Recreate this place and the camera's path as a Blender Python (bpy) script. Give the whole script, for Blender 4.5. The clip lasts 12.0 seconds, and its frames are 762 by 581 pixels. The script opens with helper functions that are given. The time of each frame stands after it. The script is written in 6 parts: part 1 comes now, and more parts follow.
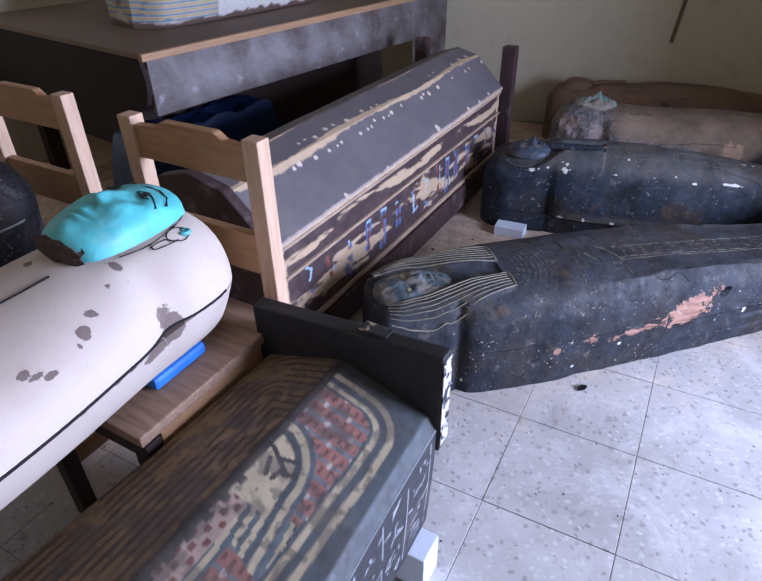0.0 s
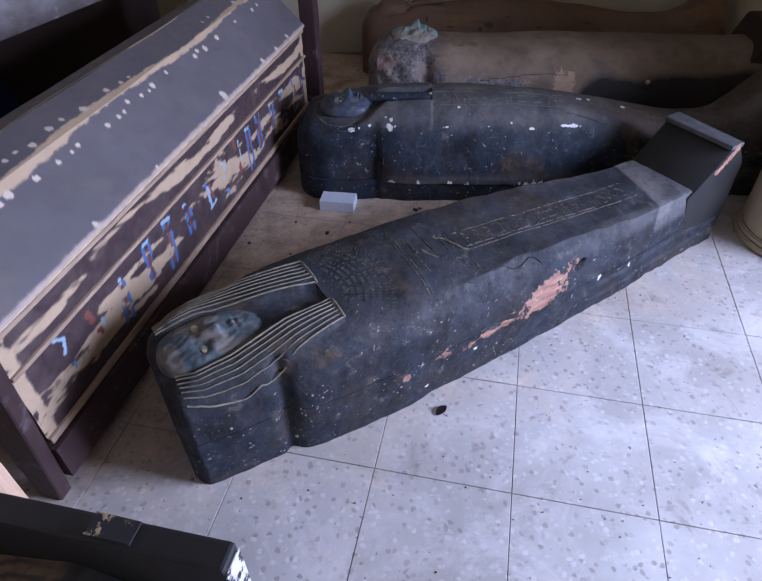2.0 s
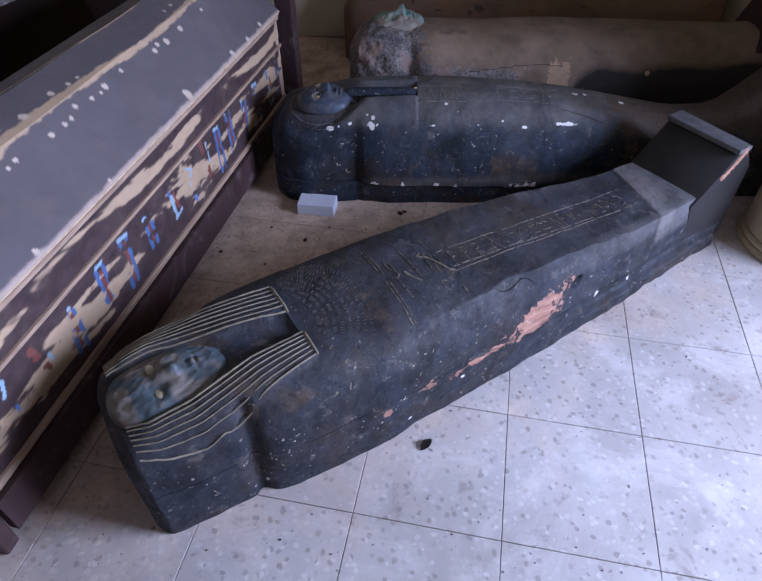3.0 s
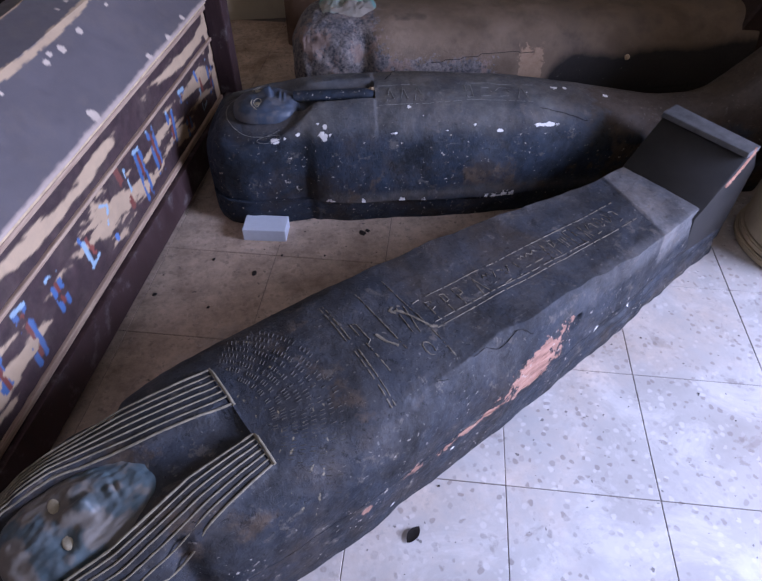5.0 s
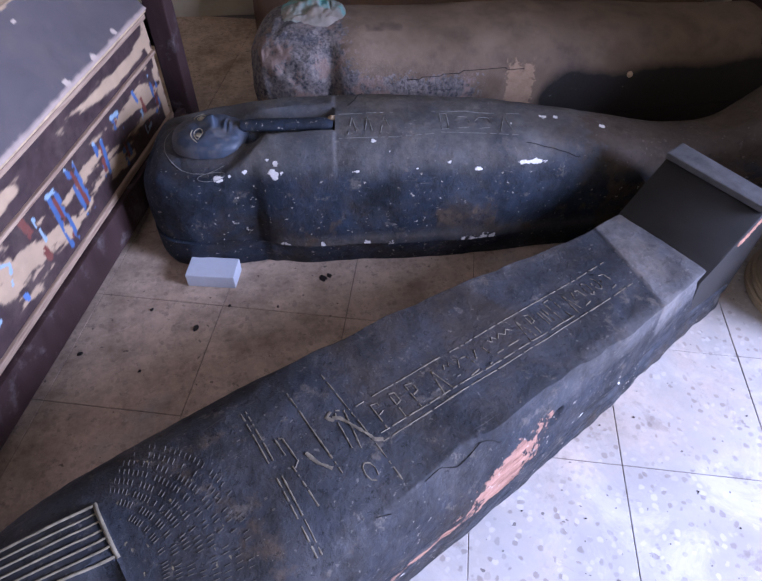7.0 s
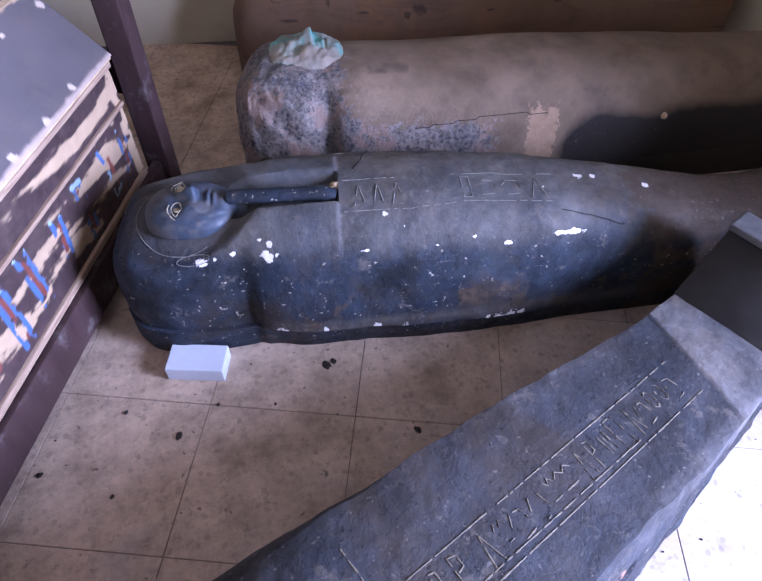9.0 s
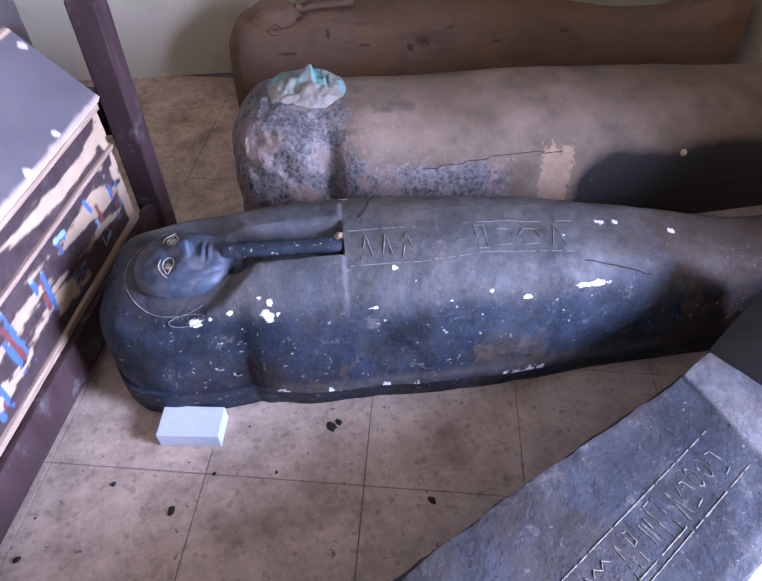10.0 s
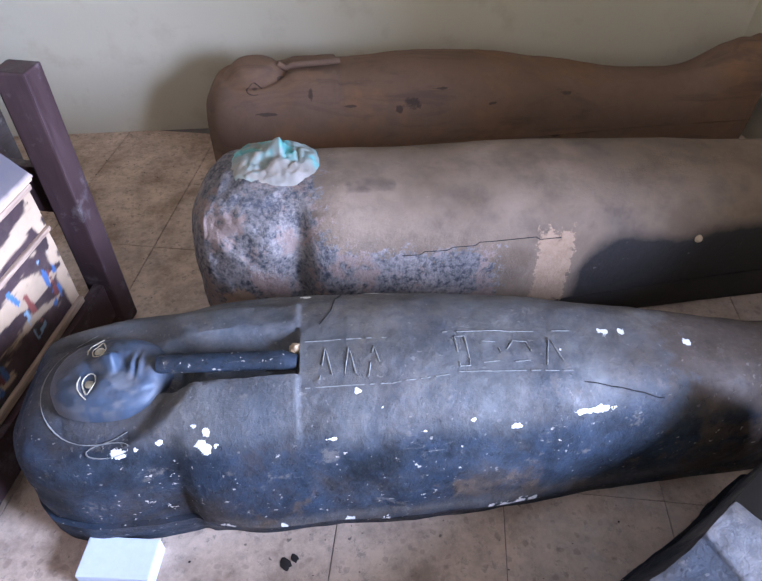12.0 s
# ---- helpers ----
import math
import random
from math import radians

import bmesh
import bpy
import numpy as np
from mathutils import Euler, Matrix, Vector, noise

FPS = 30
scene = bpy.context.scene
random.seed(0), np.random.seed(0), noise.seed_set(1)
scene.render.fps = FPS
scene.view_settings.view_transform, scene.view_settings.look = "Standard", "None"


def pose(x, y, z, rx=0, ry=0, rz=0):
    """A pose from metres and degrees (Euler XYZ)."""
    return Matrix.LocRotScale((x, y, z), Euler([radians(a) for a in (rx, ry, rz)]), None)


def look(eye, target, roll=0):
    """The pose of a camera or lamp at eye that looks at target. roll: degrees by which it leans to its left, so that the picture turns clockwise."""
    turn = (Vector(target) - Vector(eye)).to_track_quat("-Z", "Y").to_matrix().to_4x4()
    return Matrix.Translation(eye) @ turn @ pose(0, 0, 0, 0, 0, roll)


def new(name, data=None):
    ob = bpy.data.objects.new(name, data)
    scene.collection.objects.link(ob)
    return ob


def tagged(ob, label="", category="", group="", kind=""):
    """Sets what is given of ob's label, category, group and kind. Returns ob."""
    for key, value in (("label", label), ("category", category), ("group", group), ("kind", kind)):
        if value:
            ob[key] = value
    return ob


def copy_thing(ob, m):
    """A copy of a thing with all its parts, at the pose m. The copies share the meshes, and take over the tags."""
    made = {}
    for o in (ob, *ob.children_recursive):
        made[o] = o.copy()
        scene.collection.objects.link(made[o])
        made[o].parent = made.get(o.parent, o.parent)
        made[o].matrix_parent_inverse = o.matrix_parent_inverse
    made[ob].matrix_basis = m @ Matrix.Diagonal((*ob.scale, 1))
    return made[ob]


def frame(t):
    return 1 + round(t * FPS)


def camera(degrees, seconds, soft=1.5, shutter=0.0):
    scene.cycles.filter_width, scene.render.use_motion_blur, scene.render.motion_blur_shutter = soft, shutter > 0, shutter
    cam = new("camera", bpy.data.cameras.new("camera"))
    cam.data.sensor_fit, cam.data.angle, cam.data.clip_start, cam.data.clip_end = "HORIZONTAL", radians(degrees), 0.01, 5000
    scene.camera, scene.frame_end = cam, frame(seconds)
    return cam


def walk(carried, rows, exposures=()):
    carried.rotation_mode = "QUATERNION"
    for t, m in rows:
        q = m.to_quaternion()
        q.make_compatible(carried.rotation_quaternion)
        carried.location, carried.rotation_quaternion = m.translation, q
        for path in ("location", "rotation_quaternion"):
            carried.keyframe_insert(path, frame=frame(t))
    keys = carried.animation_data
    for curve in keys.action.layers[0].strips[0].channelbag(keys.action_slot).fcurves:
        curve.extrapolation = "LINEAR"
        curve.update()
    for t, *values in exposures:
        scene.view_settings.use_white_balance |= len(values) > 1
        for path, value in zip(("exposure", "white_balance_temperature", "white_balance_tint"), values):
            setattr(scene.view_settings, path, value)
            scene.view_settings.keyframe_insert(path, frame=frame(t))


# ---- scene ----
cam = camera(65.3, 12.0)
PATH = [
    (0, (0.382, 0.077, 1.584), (0.194, 1.726, 0.469), -1.1),
    (0.5, (0.341, 0.28, 1.593), (0.457, 1.855, 0.367), -0.5),
    (1, (0.333, 0.458, 1.576), (0.567, 1.98, 0.3), -0.6),
    (1.5, (0.452, 0.594, 1.549), (0.697, 2.077, 0.23), -0.9),
    (2, (0.562, 0.696, 1.563), (0.814, 2.166, 0.231), -0.6),
    (2.5, (0.603, 0.79, 1.561), (0.878, 2.24, 0.211), -0.2),
    (3, (0.634, 0.906, 1.558), (0.908, 2.317, 0.167), -0.0),
    (3.5, (0.646, 0.995, 1.549), (0.954, 2.382, 0.142), 0.0),
    (5.5, (0.757, 1.385, 1.48), (1.146, 2.681, 0.007), 0.6),
    (6, (0.831, 1.471, 1.469), (1.206, 2.753, -0.02), 0.6),
    (6.5, (0.895, 1.547, 1.46), (1.257, 2.81, -0.048), 0.7),
    (7, (0.932, 1.602, 1.477), (1.295, 2.867, -0.029), 0.9),
    (9, (0.959, 1.98, 1.439), (1.369, 3.229, -0.068), 1.2),
    (9.5, (0.948, 2.055, 1.431), (1.385, 3.332, -0.045), 1.1),
    (10, (0.975, 2.135, 1.416), (1.409, 3.423, -0.052), 1.0),
    (10.5, (1.005, 2.213, 1.404), (1.435, 3.513, -0.054), 1.0),
    (11, (1.042, 2.273, 1.394), (1.468, 3.589, -0.05), 1.3),
    (11.5, (1.081, 2.33, 1.395), (1.507, 3.662, -0.035), 1.3),
    (12, (1.146, 2.379, 1.39), (1.58, 3.744, -0.006), 1.4),
]
EXPOSURES = [(0.0, 0.22, 6500, 12), (0.6, 0.08, 6450, 14), (2.5, -0.08, 6350, 15), (6.0, 0.24, 6350, 20), (7.0, 0.44, 6300, 20), (9.0, 1.15, 6000, 25), (12.0, 1.8, 6000, 10)]
SIZE = 0.85  # metres to one unit of the plan
UNIT = Matrix.Scale(SIZE, 4)
walk(cam, [(t, look(Vector(eye) * SIZE, Vector(target) * SIZE, roll)) for t, eye, target, roll in PATH], EXPOSURES)

# ---- world and light ----
world = bpy.data.worlds.new("world")
scene.world = world
world.use_nodes = True
sky = world.node_tree.nodes.new("ShaderNodeTexSky")
sky.sky_type, sky.sun_disc, sky.sun_elevation, sky.sun_rotation = "NISHITA", False, radians(50), radians(20)
world.node_tree.links.new(sky.outputs[0], world.node_tree.nodes["Background"].inputs[0])
world.node_tree.nodes["Background"].inputs[1].default_value = 0.12
sun = new("sun", bpy.data.lights.new("sun", "SUN"))
sun.data.energy, sun.data.angle, sun.data.color = 3.0, radians(0.5), (1.0, 0.95, 0.86)
sun.matrix_world = look((0, 0, 30), (-6, -16, 0))
ROOM = UNIT @ pose(1.07, 3.95, 0, 0, 0, -10)
X0, X1, Y0, Y1, H = -3.5, 3.15, -5.6, 1.02, 3.4
WIN = (-3.4, -1.95, 0.75, 2.3)
lamp = new("window_daylight", bpy.data.lights.new("window_daylight", "AREA"))
lamp.data.shape, lamp.data.size, lamp.data.size_y = "RECTANGLE", 0.85 * (WIN[1] - WIN[0]) - 0.08, 0.85 * (WIN[3] - WIN[2]) - 0.08
lamp.data.energy, lamp.data.color, lamp.data.spread = 185, (0.545, 0.65, 1.0), radians(138)
lamp.matrix_world = UNIT @ pose(1.07, 3.95, 0, 0, 0, -10) @ look((X1 + 0.12, (WIN[0] + WIN[1]) / 2, (WIN[2] + WIN[3]) / 2), (0, (WIN[0] + WIN[1]) / 2, (WIN[2] + WIN[3]) / 2))
lamp.scale = (1, 1, 1)


# ---- materials ----
class Mat:
    """A node material put together in a few calls."""

    def __init__(self, name, rough=0.7, metal=0.0, spec=0.5):
        self.m = bpy.data.materials.new(name)
        self.m.use_nodes = True
        self.n, self.l = self.m.node_tree.nodes, self.m.node_tree.links
        self.b = self.n["Principled BSDF"]
        self.b.inputs["Roughness"].default_value = rough
        self.b.inputs["Metallic"].default_value = metal
        self.b.inputs["Specular IOR Level"].default_value = spec
        self.co = self.n.new("ShaderNodeTexCoord").outputs["Object"]

    def scaled(self, sx, sy, sz):
        k = self.n.new("ShaderNodeMapping")
        k.inputs["Scale"].default_value = (sx, sy, sz)
        self.l.new(self.co, k.inputs["Vector"])
        return k.outputs[0]

    def noise(self, scale, detail=4, rough=0.6, vec=None, distort=0.0):
        k = self.n.new("ShaderNodeTexNoise")
        k.inputs["Scale"].default_value, k.inputs["Detail"].default_value = scale, detail
        k.inputs["Roughness"].default_value, k.inputs["Distortion"].default_value = rough, distort
        self.l.new(vec or self.co, k.inputs["Vector"])
        return k.outputs["Fac"]

    def voronoi(self, scale, out="Distance", vec=None, feature="F1"):
        k = self.n.new("ShaderNodeTexVoronoi")
        k.feature = feature
        k.inputs["Scale"].default_value = scale
        self.l.new(vec or self.co, k.inputs["Vector"])
        return k.outputs[out]

    def attr(self, name):
        k = self.n.new("ShaderNodeAttribute")
        k.attribute_name = name
        return k.outputs["Fac"]

    def colour_attr(self, name):
        k = self.n.new("ShaderNodeAttribute")
        k.attribute_name = name
        return k.outputs["Color"]

    def random(self):
        return self.n.new("ShaderNodeObjectInfo").outputs["Random"]

    def ramp(self, fac, lo, hi, a=0.0, b=1.0):
        k = self.n.new("ShaderNodeMapRange")
        k.inputs[1].default_value, k.inputs[2].default_value = lo, hi
        k.inputs[3].default_value, k.inputs[4].default_value = a, b
        self.l.new(fac, k.inputs[0])
        return k.outputs[0]

    def math(self, op, a, b=0.0):
        k = self.n.new("ShaderNodeMath")
        k.operation = op
        for i, v in enumerate((a, b)):
            if isinstance(v, (int, float)):
                k.inputs[i].default_value = v
            else:
                self.l.new(v, k.inputs[i])
        return k.outputs[0]

    def mix(self, fac, a, b, mode="MIX"):
        k = self.n.new("ShaderNodeMixRGB")
        k.blend_type = mode
        for i, v in enumerate((fac, a, b)):
            if isinstance(v, (int, float)):
                k.inputs[i].default_value = v
            elif isinstance(v, tuple):
                k.inputs[i].default_value = (*v, 1)
            else:
                self.l.new(v, k.inputs[i])
        return k.outputs[0]

    def done(self, colour, bump=None, strength=0.3, dist=0.004, rough=None):
        if isinstance(colour, tuple):
            self.b.inputs["Base Color"].default_value = (*colour, 1)
        else:
            self.l.new(colour, self.b.inputs["Base Color"])
        if bump is not None:
            k = self.n.new("ShaderNodeBump")
            k.inputs["Strength"].default_value, k.inputs["Distance"].default_value = strength, dist
            self.l.new(bump, k.inputs["Height"])
            self.l.new(k.outputs[0], self.b.inputs["Normal"])
        if rough is not None:
            self.l.new(rough, self.b.inputs["Roughness"])
        return self.m


def wall_paint():
    k = Mat("wall_paint", 0.85)
    c = k.mix(k.noise(0.9, 5), (0.54, 0.465, 0.32), (0.64, 0.57, 0.42))
    c = k.mix(k.math("MULTIPLY", k.ramp(k.noise(7, 6), 0.55, 0.75), 0.35), c, (0.38, 0.29, 0.17))
    return k.done(c, k.noise(60, 4), 0.15)


def dim_ceiling():
    # unseen surface, its colour darkened to keep bounced light low
    k = Mat("ceiling_paint", 0.9)
    return k.done(k.mix(k.noise(2, 4), (0.26, 0.22, 0.17), (0.32, 0.27, 0.21)), k.noise(50, 3), 0.1)


def terrazzo():
    """Worn terrazzo tile: grey-white ground, dark and rusty chips, brown dust in large patches; dirt and painted-in
    warm shade brown the far side.
    """
    k = Mat("terrazzo", 0.55)
    geo = k.n.new("ShaderNodeNewGeometry").outputs["Position"]
    base = k.mix(k.ramp(k.noise(3, 6, 0.65, vec=geo), 0.35, 0.65), (0.42, 0.40, 0.38), (0.61, 0.585, 0.565))
    base = k.mix(k.ramp(k.random(), 0, 1, 0, 0.25), base, (0.36, 0.34, 0.32))
    warp = k.n.new("ShaderNodeTexNoise")
    warp.inputs["Scale"].default_value, warp.inputs["Detail"].default_value = 34, 3
    k.l.new(geo, warp.inputs["Vector"])
    mv = k.n.new("ShaderNodeMixRGB")
    mv.inputs[0].default_value = 0.02
    k.l.new(geo, mv.inputs[1])
    k.l.new(warp.outputs["Color"], mv.inputs[2])
    d = k.voronoi(66, "Distance", mv.outputs[0])
    sep = k.n.new("ShaderNodeSeparateColor")
    k.l.new(k.voronoi(66, "Color", mv.outputs[0]), sep.inputs[0])
    shape = k.ramp(d, 0.50, 0.34)
    inside = k.math("MULTIPLY", shape, k.ramp(sep.outputs[0], 0.66, 0.86))
    c = k.mix(k.math("MULTIPLY", inside, 0.6), base, (0.22, 0.18, 0.17))
    light = k.math("MULTIPLY", shape, k.ramp(sep.outputs[1], 0.6, 0.9))
    c = k.mix(k.math("MULTIPLY", light, 0.55), c, (0.74, 0.71, 0.69))
    blot = k.ramp(k.noise(9, 7, 0.68, geo, 0.6), 0.60, 0.66)
    c = k.mix(k.math("MULTIPLY", blot, 0.5), c, (0.22, 0.18, 0.165))
    smear = k.ramp(k.noise(4, 8, 0.74, geo, 0.8), 0.5, 0.62)
    c = k.mix(k.math("MULTIPLY", smear, 0.5), c, (0.74, 0.71, 0.69))
    dust = k.ramp(k.noise(2.2, 6, 0.65, geo), 0.35, 0.75)
    c = k.mix(k.math("MULTIPLY", dust, 0.46), c, (0.34, 0.27, 0.22))
    xyz = k.n.new("ShaderNodeSeparateXYZ")
    k.l.new(geo, xyz.inputs[0])
    far = k.math("ADD", k.math("MULTIPLY", xyz.outputs[1], 0.93), k.math("MULTIPLY", xyz.outputs[0], -0.366))
    far = k.math("ADD", far, k.ramp(k.noise(3, 6, 0.7, vec=geo), 0.25, 0.75, -0.45, 0.45))
    mud = k.mix(k.ramp(k.noise(7, 10, 0.78, geo), 0.36, 0.60), (0.30, 0.19, 0.11), (0.72, 0.525, 0.37))
    mud = k.mix(k.ramp(k.noise(38, 7, 0.78, geo), 0.56, 0.63, 0, 0.55), mud, (0.13, 0.085, 0.055))
    mud = k.mix(k.math("MULTIPLY", inside, 0.3), mud, (0.2, 0.14, 0.1))
    # browner past the black coffin: real dirt plus its warm shade, painted in
    c = k.mix(k.ramp(far, 1.05, 1.75, 0.0, 0.78), c, mud)
    c = k.mix(k.ramp(far, 2.6, 3.3, 0.0, 0.95), c, mud)
    specks = k.math("MAXIMUM", k.ramp(k.noise(45, 2, vec=geo), 0.70, 0.73), k.ramp(k.noise(17, 5, 0.7, geo), 0.68, 0.74))
    c = k.mix(k.math("MULTIPLY", specks, 0.7), c, (0.06, 0.05, 0.045))
    return k.done(c, k.math("ADD", k.noise(40, 4, vec=geo), k.math("MULTIPLY", d, 0.15)), 0.12, 0.003, k.ramp(k.noise(6, 4, vec=geo), 0.3, 0.7, 0.42, 0.75))


def grout():
    k = Mat("grout", 0.95)
    return k.done(k.mix(k.noise(12, 4), (0.14, 0.105, 0.085), (0.28, 0.24, 0.21)))


def black_resin(name, dark, dust, amount, blue=0.0):
    """Old black resin over plaster and wood. Point attributes: chip (white plaster), wood (bared wood), line (scratched
    ochre), dusty, brown (bare brown wood under worn resin, with shade painted in at one foot), gap (open dark hole)."""
    k = Mat(name, 0.5, 0, 0.35)
    n2 = k.noise(38, 5, 0.7)
    c = k.mix(k.ramp(k.noise(9, 8, 0.75), 0.42, 0.60), dark, tuple(v * 3.4 for v in dark))
    c = k.mix(k.ramp(k.noise(3.2, 7, 0.7, None, 0.6), 0.50, 0.62, 0, 0.75), c, (0.040, 0.029, 0.022))
    if blue:
        c = k.mix(k.math("MULTIPLY", k.ramp(k.noise(7, 8, 0.72, None, 0.4), 0.42, 0.60), blue), c, (0.020, 0.034, 0.058))
    scratch = k.ramp(k.noise(6, 5, 0.7, k.scaled(2.2, 26, 26), 0.8), 0.62, 0.70)
    c = k.mix(k.math("MULTIPLY", scratch, 0.30), c, (0.17, 0.155, 0.145))
    dusty = k.math("MULTIPLY", k.attr("dusty"), k.ramp(k.noise(4.5, 8, 0.68, None, 0.5), 0.36, 0.64, 0.42 * amount, 1.25 * amount))
    dusty = k.math("MULTIPLY", dusty, k.ramp(n2, 0.30, 0.66, 0.66, 1.15))
    kk = k.n.new("ShaderNodeClamp")
    k.l.new(dusty, kk.inputs[0])
    c = k.mix(kk.outputs[0], c, k.mix(k.ramp(k.noise(2.6, 6, 0.7), 0.42, 0.60), dust, (dust[0] * 1.05, dust[1] * 0.9, dust[2] * 0.76)))
    c = k.mix(k.ramp(k.math("ADD", k.attr("brown"), k.ramp(k.noise(12, 7, 0.7), 0.3, 0.7, -0.45, 0.45)), 0.35, 0.65, 0, 0.85), c, k.mix(n2, (0.032, 0.021, 0.014), (0.11, 0.075, 0.05)))
    wear = k.ramp(k.noise(14, 9, 0.76), 0.58, 0.63)
    c = k.mix(k.math("MULTIPLY", wear, 0.42), c, (0.15, 0.125, 0.10))
    pits = k.ramp(k.noise(60, 6, 0.72), 0.585, 0.625)
    c = k.mix(k.math("MULTIPLY", pits, k.ramp(kk.outputs[0], 0.05, 0.5, 0.65, 0.12)), c, tuple(v * 0.6 for v in dark))
    line = k.ramp(k.math("ADD", k.attr("line"), k.math("MULTIPLY", k.ramp(k.noise(55, 4), 0.3, 0.7, -1, 0.6), 0.45)), 0.45, 0.75)
    c = k.mix(k.math("MULTIPLY", line, 0.75), c, (0.36, 0.29, 0.17))
    edge = k.ramp(k.noise(85, 5, 0.65), 0.3, 0.7, -0.42, 0.42)
    wood = k.ramp(k.math("ADD", k.attr("wood"), edge), 0.47, 0.53)
    grain = k.noise(18, 6, 0.7, k.scaled(0.5, 5, 5))
    c = k.mix(wood, c, k.mix(k.ramp(grain, 0.3, 0.7), (0.16, 0.07, 0.048), (0.50, 0.27, 0.19)))
    speck = k.math("MAXIMUM", k.ramp(k.noise(75, 2, 0.5), 0.69, 0.71), k.ramp(k.noise(40, 5, 0.72), 0.665, 0.685))
    speck = k.math("MULTIPLY", speck, k.math("MULTIPLY", k.ramp(k.attr("dusty"), 0.02, 0.22, 0.8, 0.16), k.ramp(k.noise(5, 3), 0.36, 0.54)))
    c = k.mix(speck, c, (0.48, 0.42, 0.35))
    chip = k.ramp(k.math("ADD", k.attr("chip"), edge), 0.47, 0.53)
    c = k.mix(chip, c, k.mix(n2, (0.62, 0.58, 0.52), (0.80, 0.77, 0.73)))
    c = k.mix(k.ramp(k.attr("gap"), 0.4, 0.6), c, (0.004, 0.004, 0.004))
    h = k.math("ADD", k.math("MULTIPLY", k.noise(16, 5, 0.6), 0.6), k.math("MULTIPLY", k.ramp(n2, 0.44, 0.62), 0.12))
    h = k.math("SUBTRACT", h, k.math("MULTIPLY", k.math("ADD", wood, chip), 0.5))
    h = k.math("SUBTRACT", h, k.math("MULTIPLY", pits, 0.12))
    h = k.math("ADD", h, k.math("MULTIPLY", k.noise(7, 4, 0.5), 1.2))
    rough = k.ramp(k.noise(11, 8, 0.78), 0.36, 0.64, 0.50, 0.92)
    return k.done(c, h, 0.42, 0.012, rough)


def wood(name, a, b, rough=0.6, axis=(1.2, 14, 14), wear=0.0):
    k = Mat(name, rough, 0, 0.3)
    v = k.scaled(*axis)
    g = k.noise(5, 8, 0.65, v, 0.4)
    c = k.mix(k.ramp(g, 0.3, 0.72), a, b)
    c = k.mix(k.ramp(k.noise(2.5, 4), 0.4, 0.8, 0, 0.35), c, tuple(x * 0.6 for x in a))
    if wear:
        c = k.mix(k.math("MULTIPLY", k.ramp(k.noise(13, 7, 0.7), 0.55, 0.7), wear), c, (0.40, 0.36, 0.34))
    return k.done(c, g, 0.2, 0.003, k.ramp(g, 0.3, 0.7, rough - 0.1, rough + 0.12))


def painted(name, rough=0.65, grain=0.25, crack=0.25):
    """Paint whose colour comes from the point attribute 'paint', worn and stained."""
    k = Mat(name, rough)
    c = k.colour_attr("paint")
    n = k.noise(30, 6, 0.7)
    c = k.mix(grain, c, k.mix(n, (0.08, 0.06, 0.05), (0.95, 0.9, 0.82)), "OVERLAY")
    c = k.mix(k.ramp(k.noise(6, 6, 0.7), 0.5, 0.8, 0, 0.35), c, (0.20, 0.15, 0.11))
    return k.done(c, n, crack, 0.004, k.ramp(n, 0.3, 0.7, rough - 0.12, rough + 0.15))


def plain(name, colour, rough=0.6, vary=0.25, scale=14, bump=0.15):
    k = Mat(name, rough)
    n = k.noise(scale, 6, 0.65)
    lo, hi = tuple(v * (1 - vary) for v in colour), tuple(min(1, v * (1 + vary)) for v in colour)
    return k.done(k.mix(k.ramp(n, 0.3, 0.7), lo, hi), n, bump, 0.003)


def scuffed(name):
    """Dark stained board under soft clouds of pale dust and a few rubbed spots."""
    k = Mat(name, 0.65)
    g = k.noise(5, 8, 0.65, k.scaled(1.2, 14, 14), 0.4)
    c = k.mix(k.ramp(g, 0.3, 0.72), (0.05, 0.032, 0.026), (0.10, 0.07, 0.056))
    c = k.mix(k.ramp(k.noise(3.2, 5, 0.6, None, 0.3), 0.38, 0.66, 0, 0.75), c, (0.25, 0.225, 0.22))
    c = k.mix(k.ramp(k.noise(11, 6, 0.65), 0.60, 0.70, 0, 0.6), c, (0.40, 0.37, 0.36))
    return k.done(c, g, 0.15, 0.003)


M_WALL, M_CEIL, M_TILE, M_GROUT = wall_paint(), dim_ceiling(), terrazzo(), grout()
M_RESIN = black_resin("black_resin", (0.008, 0.008, 0.009), (0.155, 0.15, 0.15), 0.42, 0.35)
M_RESIN_BLUE = black_resin("blue_black_resin", (0.006, 0.008, 0.011), (0.125, 0.12, 0.113), 0.85, 0.6)
M_PAINT = painted("old_paint")
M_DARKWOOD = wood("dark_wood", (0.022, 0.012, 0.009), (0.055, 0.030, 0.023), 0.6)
M_TABLEWOOD = scuffed("scuffed_table_wood")
M_PALEWOOD = wood("pale_wood", (0.42, 0.25, 0.15), (0.62, 0.42, 0.29), 0.55, (14, 14, 1.2))
M_BENCH = wood("bench_wood", (0.16, 0.09, 0.055), (0.33, 0.21, 0.14), 0.65)
M_BLACK = plain("black_paint", (0.011, 0.010, 0.010), 0.6, 0.5, 20, 0.3)
M_WHITE = plain("white_plaster", (0.74, 0.70, 0.66), 0.7, 0.08, 9)
M_FOAM = plain("white_foam", (0.62, 0.66, 0.73), 0.8, 0.04, 60)
